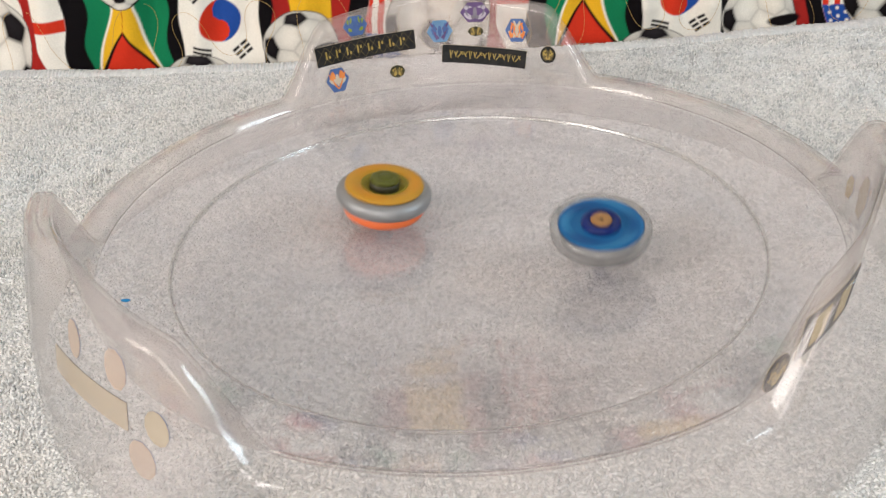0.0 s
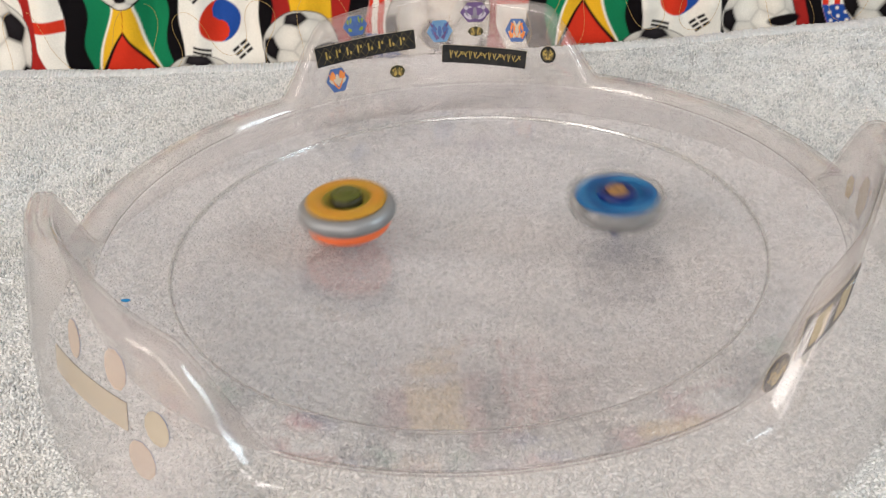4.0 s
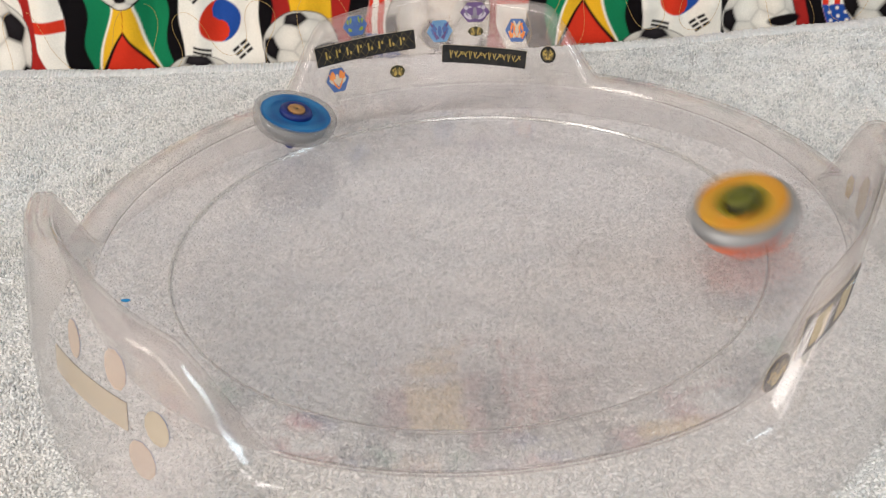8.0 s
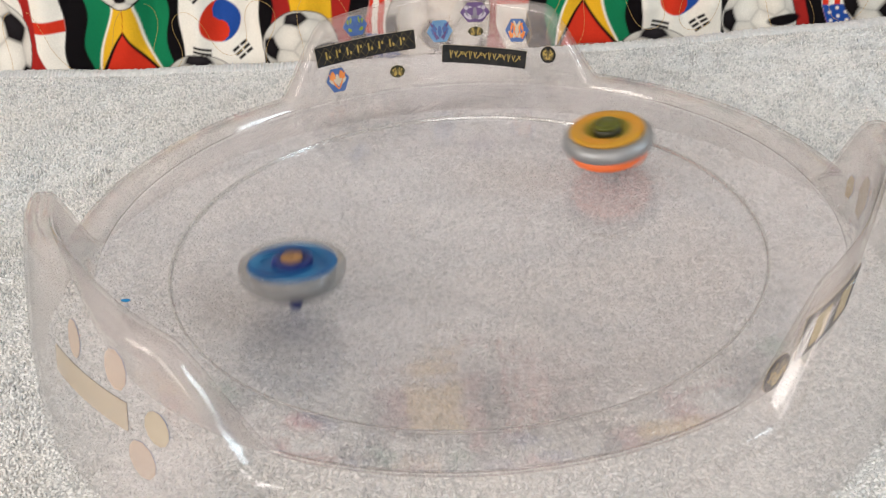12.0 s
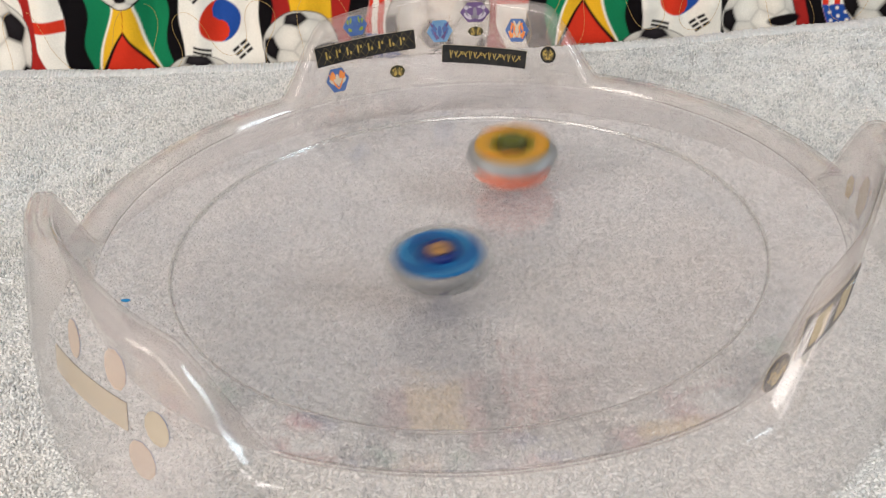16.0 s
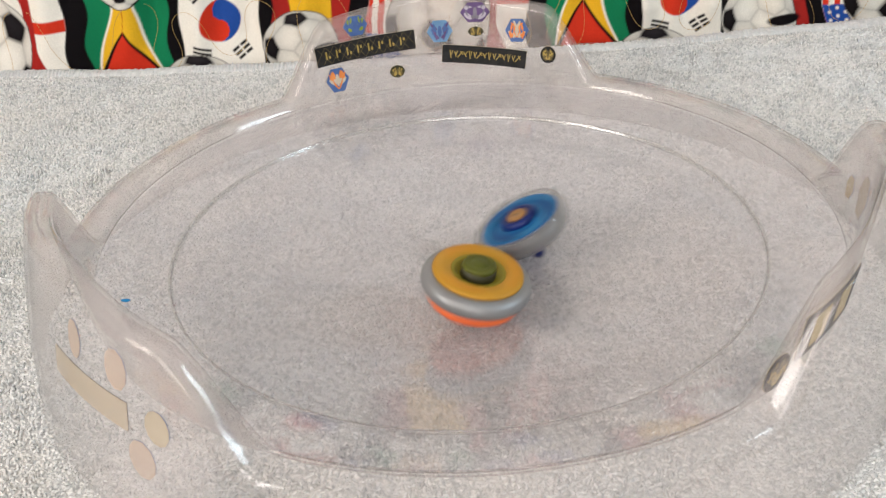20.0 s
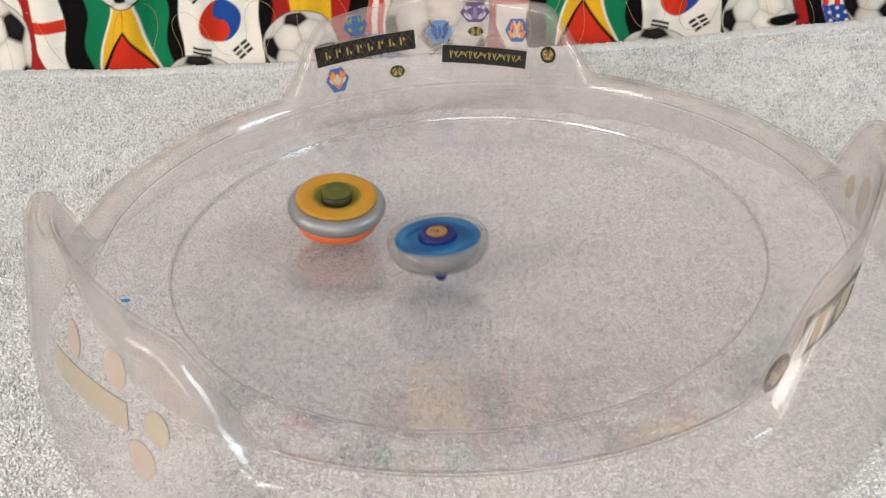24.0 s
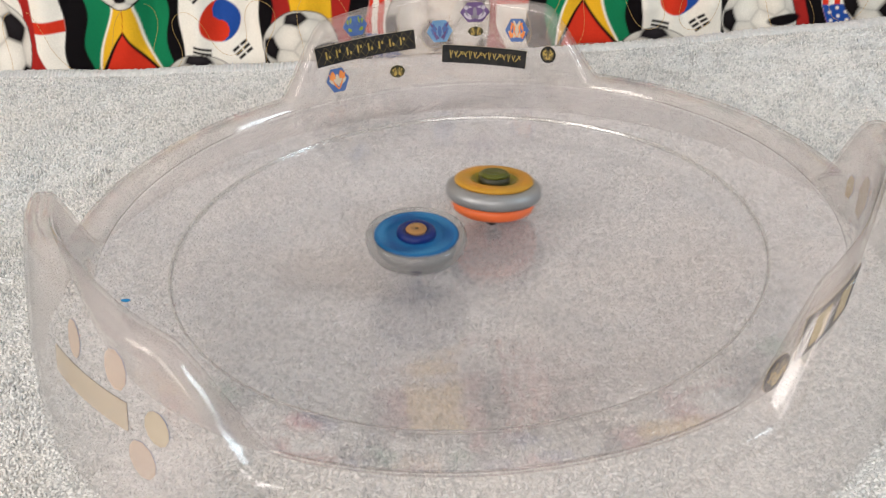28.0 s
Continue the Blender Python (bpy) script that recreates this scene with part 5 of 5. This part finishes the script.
        (11.6, stand(-0.0299, -0.0051, -0.2, 1.7)), (11.7, stand(-0.0117, -0.0106, -1.6, 0.4)), (11.8, stand(-0.0305, -0.0097, -3.0, -1.0)),
        (11.9, stand(-0.0684, -0.0177, -4.7, 0.7)), (12, stand(-0.0795, -0.0421, -6.5, 2.4)), (12.1, stand(-0.0724, -0.0620, -5.9, 3.7)),
        (12.2, stand(-0.0547, -0.0762, -5.3, 5.0)), (12.3, stand(-0.0229, -0.0687, -4.7, 6.3)), (12.4, stand(-0.0051, -0.0550, -0.5, 6.3)),
        (12.5, stand(0.0108, -0.0147, 3.7, 6.2)), (12.8, stand(0.0706, -0.0025, 0.5, 4.1)), (13.1, stand(0.0754, -0.0607, -2.8, 1.9)),
        (13.4, stand(0.0397, -0.1120, -6.0, -0.3)), (13.7, stand(0.0281, -0.0687, -3.4, -2.3)), (13.95, stand(0.0644, -0.0122, -1.2, -4.0)),
        (14.2, stand(0.0856, 0.0577, 1.0, -5.6)), (14.5, stand(0.0573, 0.1336, 6.4, -7.9)), (14.6, stand(0.0366, 0.1254, 6.0, -15.2)),
        (14.7, stand(0.0144, 0.1026, 3.2, -14.9)), (14.8, stand(-0.0108, 0.0694, 0.5, -14.5)), (14.9, stand(-0.0242, 0.0445, -1.8, -13.9)),
        (15, stand(-0.0411, 0.0141, -4.1, -13.4)), (15.1, stand(-0.0494, -0.0020, -5.7, -9.4)), (15.2, stand(-0.0585, -0.0249, -7.2, -5.4)),
        (15.3, stand(-0.0685, -0.0469, -7.5, -1.3)), (15.4, stand(-0.0707, -0.0593, -7.7, 2.8)), (15.5, stand(-0.0615, -0.0787, -7.0, 5.2)),
        (15.6, stand(-0.0457, -0.0816, -6.4, 7.7)), (15.7, stand(-0.0302, -0.0792, -3.8, 10.4)), (15.8, stand(-0.0117, -0.0472, -1.2, 13.1)),
        (15.9, stand(-0.0054, -0.0266, 3.4, 12.2)), (16, stand(-0.0129, -0.0302, 2.1, -0.3)), (16.1, stand(-0.0422, -0.0647, -1.8, 0.0)),
        (16.2, stand(-0.0546, -0.0776, -4.8, 3.3)), (16.3, stand(-0.0428, -0.0856, -7.9, 6.7)), (16.4, stand(-0.0257, -0.0820, -5.3, 7.1)),
        (16.5, stand(-0.0036, -0.0629, -2.7, 7.6)), (16.6, stand(0.0042, -0.0415, 1.0, 9.3)), (16.7, stand(0.0117, -0.0105, 4.7, 11.0)),
        (16.8, stand(0.0155, 0.0131, 5.7, 8.8)), (16.9, stand(0.0150, 0.0304, 6.8, 6.6)), (17, stand(0.0149, 0.0606, 7.8, 4.4)),
        (17.1, stand(0.0106, 0.0759, 8.8, 1.9)), (17.2, stand(-0.0029, 0.0898, 9.9, -0.7)), (17.3, stand(-0.0164, 0.0859, 10.9, -3.2)),
        (17.4, stand(-0.0259, 0.0668, 9.3, -5.3)), (17.5, stand(-0.0251, 0.0323, 7.7, -7.4)), (17.6, stand(-0.0196, 0.0106, 4.9, -9.8)),
        (17.7, stand(-0.0076, -0.0203, 2.1, -12.1)), (17.8, stand(0.0017, -0.0374, -1.4, -11.2)), (17.9, stand(0.0106, -0.0509, -4.9, -10.3)),
        (18, stand(0.0275, -0.0619, -6.7, -8.5)), (18.1, stand(0.0388, -0.0620, -8.4, -6.6)), (18.2, stand(0.0476, -0.0369, -6.3, -6.2)),
        (18.3, stand(0.0571, -0.0278, -4.2, -5.7)), (18.4, stand(0.0552, -0.0099, -2.0, -5.2)), (18.5, stand(0.0623, 0.0070, -1.8, -5.5)),
        (18.6, stand(0.0742, 0.0226, -1.5, -5.7)), (18.7, stand(0.0577, 0.0373, -1.3, -6.0)), (18.8, stand(0.0431, 0.0446, -2.0, -5.5)),
        (18.9, stand(0.0254, 0.0441, -2.7, -5.0)), (19, stand(-0.0012, 0.0403, -3.3, -4.5)), (19.1, stand(-0.0189, 0.0355, -4.8, -1.8)),
        (19.2, stand(-0.0123, 0.1109, 4.7, 16.2)), (19.3, stand(-0.0111, 0.1363, 12.0, 21.4)), (19.4, stand(-0.0121, 0.1254, 18.2, 20.1)),
        (19.5, stand(-0.0120, 0.0966, 20.7, 11.5)), (19.6, stand(-0.0066, 0.0743, 22.9, -1.4)), (19.7, stand(0.0040, 0.0408, 21.0, -7.2)),
        (19.8, stand(0.0160, 0.0257, 16.8, -17.7)), (19.9, stand(0.0268, 0.0101, 9.0, -23.4)), (20, stand(0.0363, -0.0023, -3.0, -25.9)),
        (20.1, stand(0.0451, 0.0070, -5.2, -22.7)), (20.2, stand(0.0401, 0.0139, -7.4, -19.4)), (20.3, stand(0.0298, 0.0244, -8.7, -7.9)),
        (20.4, stand(0.0136, 0.0300, -9.8, 2.3)), (20.5, stand(-0.0068, 0.0638, 0.4, 15.3)), (20.6, stand(-0.0146, 0.0700, 4.6, 15.3)),
        (20.7, stand(-0.0256, 0.0726, 8.7, 15.3)), (20.8, stand(-0.0277, 0.0752, 11.0, 10.9)), (20.9, stand(-0.0288, 0.0779, 13.1, 6.4)),
        (21, stand(-0.0299, 0.0721, 12.8, 1.8)), (21.1, stand(-0.0242, 0.0577, 10.8, -2.6)), (21.3, stand(-0.0210, 0.0366, 5.2, -8.0)),
        (21.5, stand(-0.0302, 0.0040, -2.8, -8.2)), (21.8, stand(-0.0418, 0.0376, -2.8, -0.7)), (22.2, stand(-0.0176, 0.0670, 1.7, 5.1)),
        (22.6, stand(0.0191, 0.0651, 7.8, 4.0)), (23, stand(0.0441, 0.0365, 5.8, -5.7)), (23.5, stand(0.0242, 0.0111, -2.7, -11.1)),
        (23.6, stand(0.0129, 0.0055, -5.8, -6.9)), (23.7, stand(-0.0030, -0.0049, -9.0, -2.7)), (23.8, stand(-0.0138, -0.0082, -10.3, 3.5)),
        (23.9, stand(-0.0138, -0.0125, -6.9, 1.1)), (24, stand(-0.0130, -0.0167, -3.5, -1.2)), (24.1, stand(-0.0087, -0.0233, -0.9, 0.5)),
        (24.2, stand(-0.0006, -0.0177, 1.6, 2.2)), (24.3, stand(0.0014, -0.0107, 5.6, 4.3)), (24.4, stand(0.0136, 0.0024, 5.9, 0.6)),
        (24.5, stand(0.0292, 0.0073, 6.3, -3.2)), (24.6, stand(0.0353, 0.0160, 6.6, -6.9)), (24.7, stand(0.0334, 0.0264, 3.6, -8.2)),
        (24.8, stand(0.0275, 0.0266, 0.6, -9.5)), (24.9, stand(0.0110, 0.0184, -2.3, -7.0)), (25, stand(-0.0010, 0.0171, -5.3, -4.5)),
        (25.1, stand(-0.0097, 0.0109, -8.0, -0.6)), (25.2, stand(-0.0131, 0.0159, -10.7, 3.5)), (25.3, stand(-0.0037, 0.0378, 0.2, 9.6)),
        (25.4, stand(-0.0046, 0.0526, 12.0, 6.1)), (25.5, stand(-0.0061, 0.0547, 12.0, 3.1)), (25.6, stand(-0.0067, 0.0567, 11.9, 0.1)),
        (25.7, stand(-0.0057, 0.0458, 8.5, -5.4)), (25.8, stand(-0.0048, 0.0336, 4.9, -10.7)), (25.9, stand(-0.0048, 0.0153, 1.1, -11.9)),
        (26, stand(-0.0046, 0.0046, -2.8, -13.1)), (26.1, stand(-0.0147, -0.0046, -6.6, -4.6)), (26.2, stand(-0.0265, -0.0053, -10.2, 4.0)),
        (26.3, stand(-0.0319, -0.0101, -8.7, 4.2)), (26.4, stand(-0.0424, -0.0100, -4.2, 6.1)), (26.5, stand(-0.0495, -0.0043, 0.3, 7.9)),
        (26.6, stand(-0.0501, -0.0026, 4.0, 7.4)), (26.7, stand(-0.0466, 0.0083, 7.7, 7.0)), (26.8, stand(-0.0400, 0.0092, 9.6, 6.3)),
        (26.9, stand(-0.0289, 0.0098, 11.4, 5.6)), (27, stand(-0.0212, 0.0079, 8.9, 4.5)), (27.1, stand(-0.0189, 0.0082, 6.4, 3.4)),
        (27.2, stand(-0.0153, 0.0053, 4.8, 3.4)), (27.3, stand(-0.0171, 0.0047, 3.2, 3.4)), (27.4, stand(-0.0171, 0.0039, 1.5, 3.3)),
        (27.5, stand(-0.0134, 0.0038, 2.1, 3.0)), (27.6, stand(-0.0071, -0.0002, 2.6, 2.7)), (27.7, stand(-0.0113, -0.0037, -2.7, -2.1)),
        (27.8, stand(-0.0144, -0.0049, -1.9, -1.4)), (27.9, stand(-0.0219, -0.0077, -1.0, -0.6)), (28, stand(-0.0249, -0.0112, 1.9, 3.8)),
    ])
    for parts, rate in ((YELLOW_PARTS, 79.0), (BLUE_PARTS, -83.0)):
        for p in parts:
            walk(p, [(k / 30, pose(0, 0, 0, 0, 0, rate * k)) for k in range(841)])


motions()
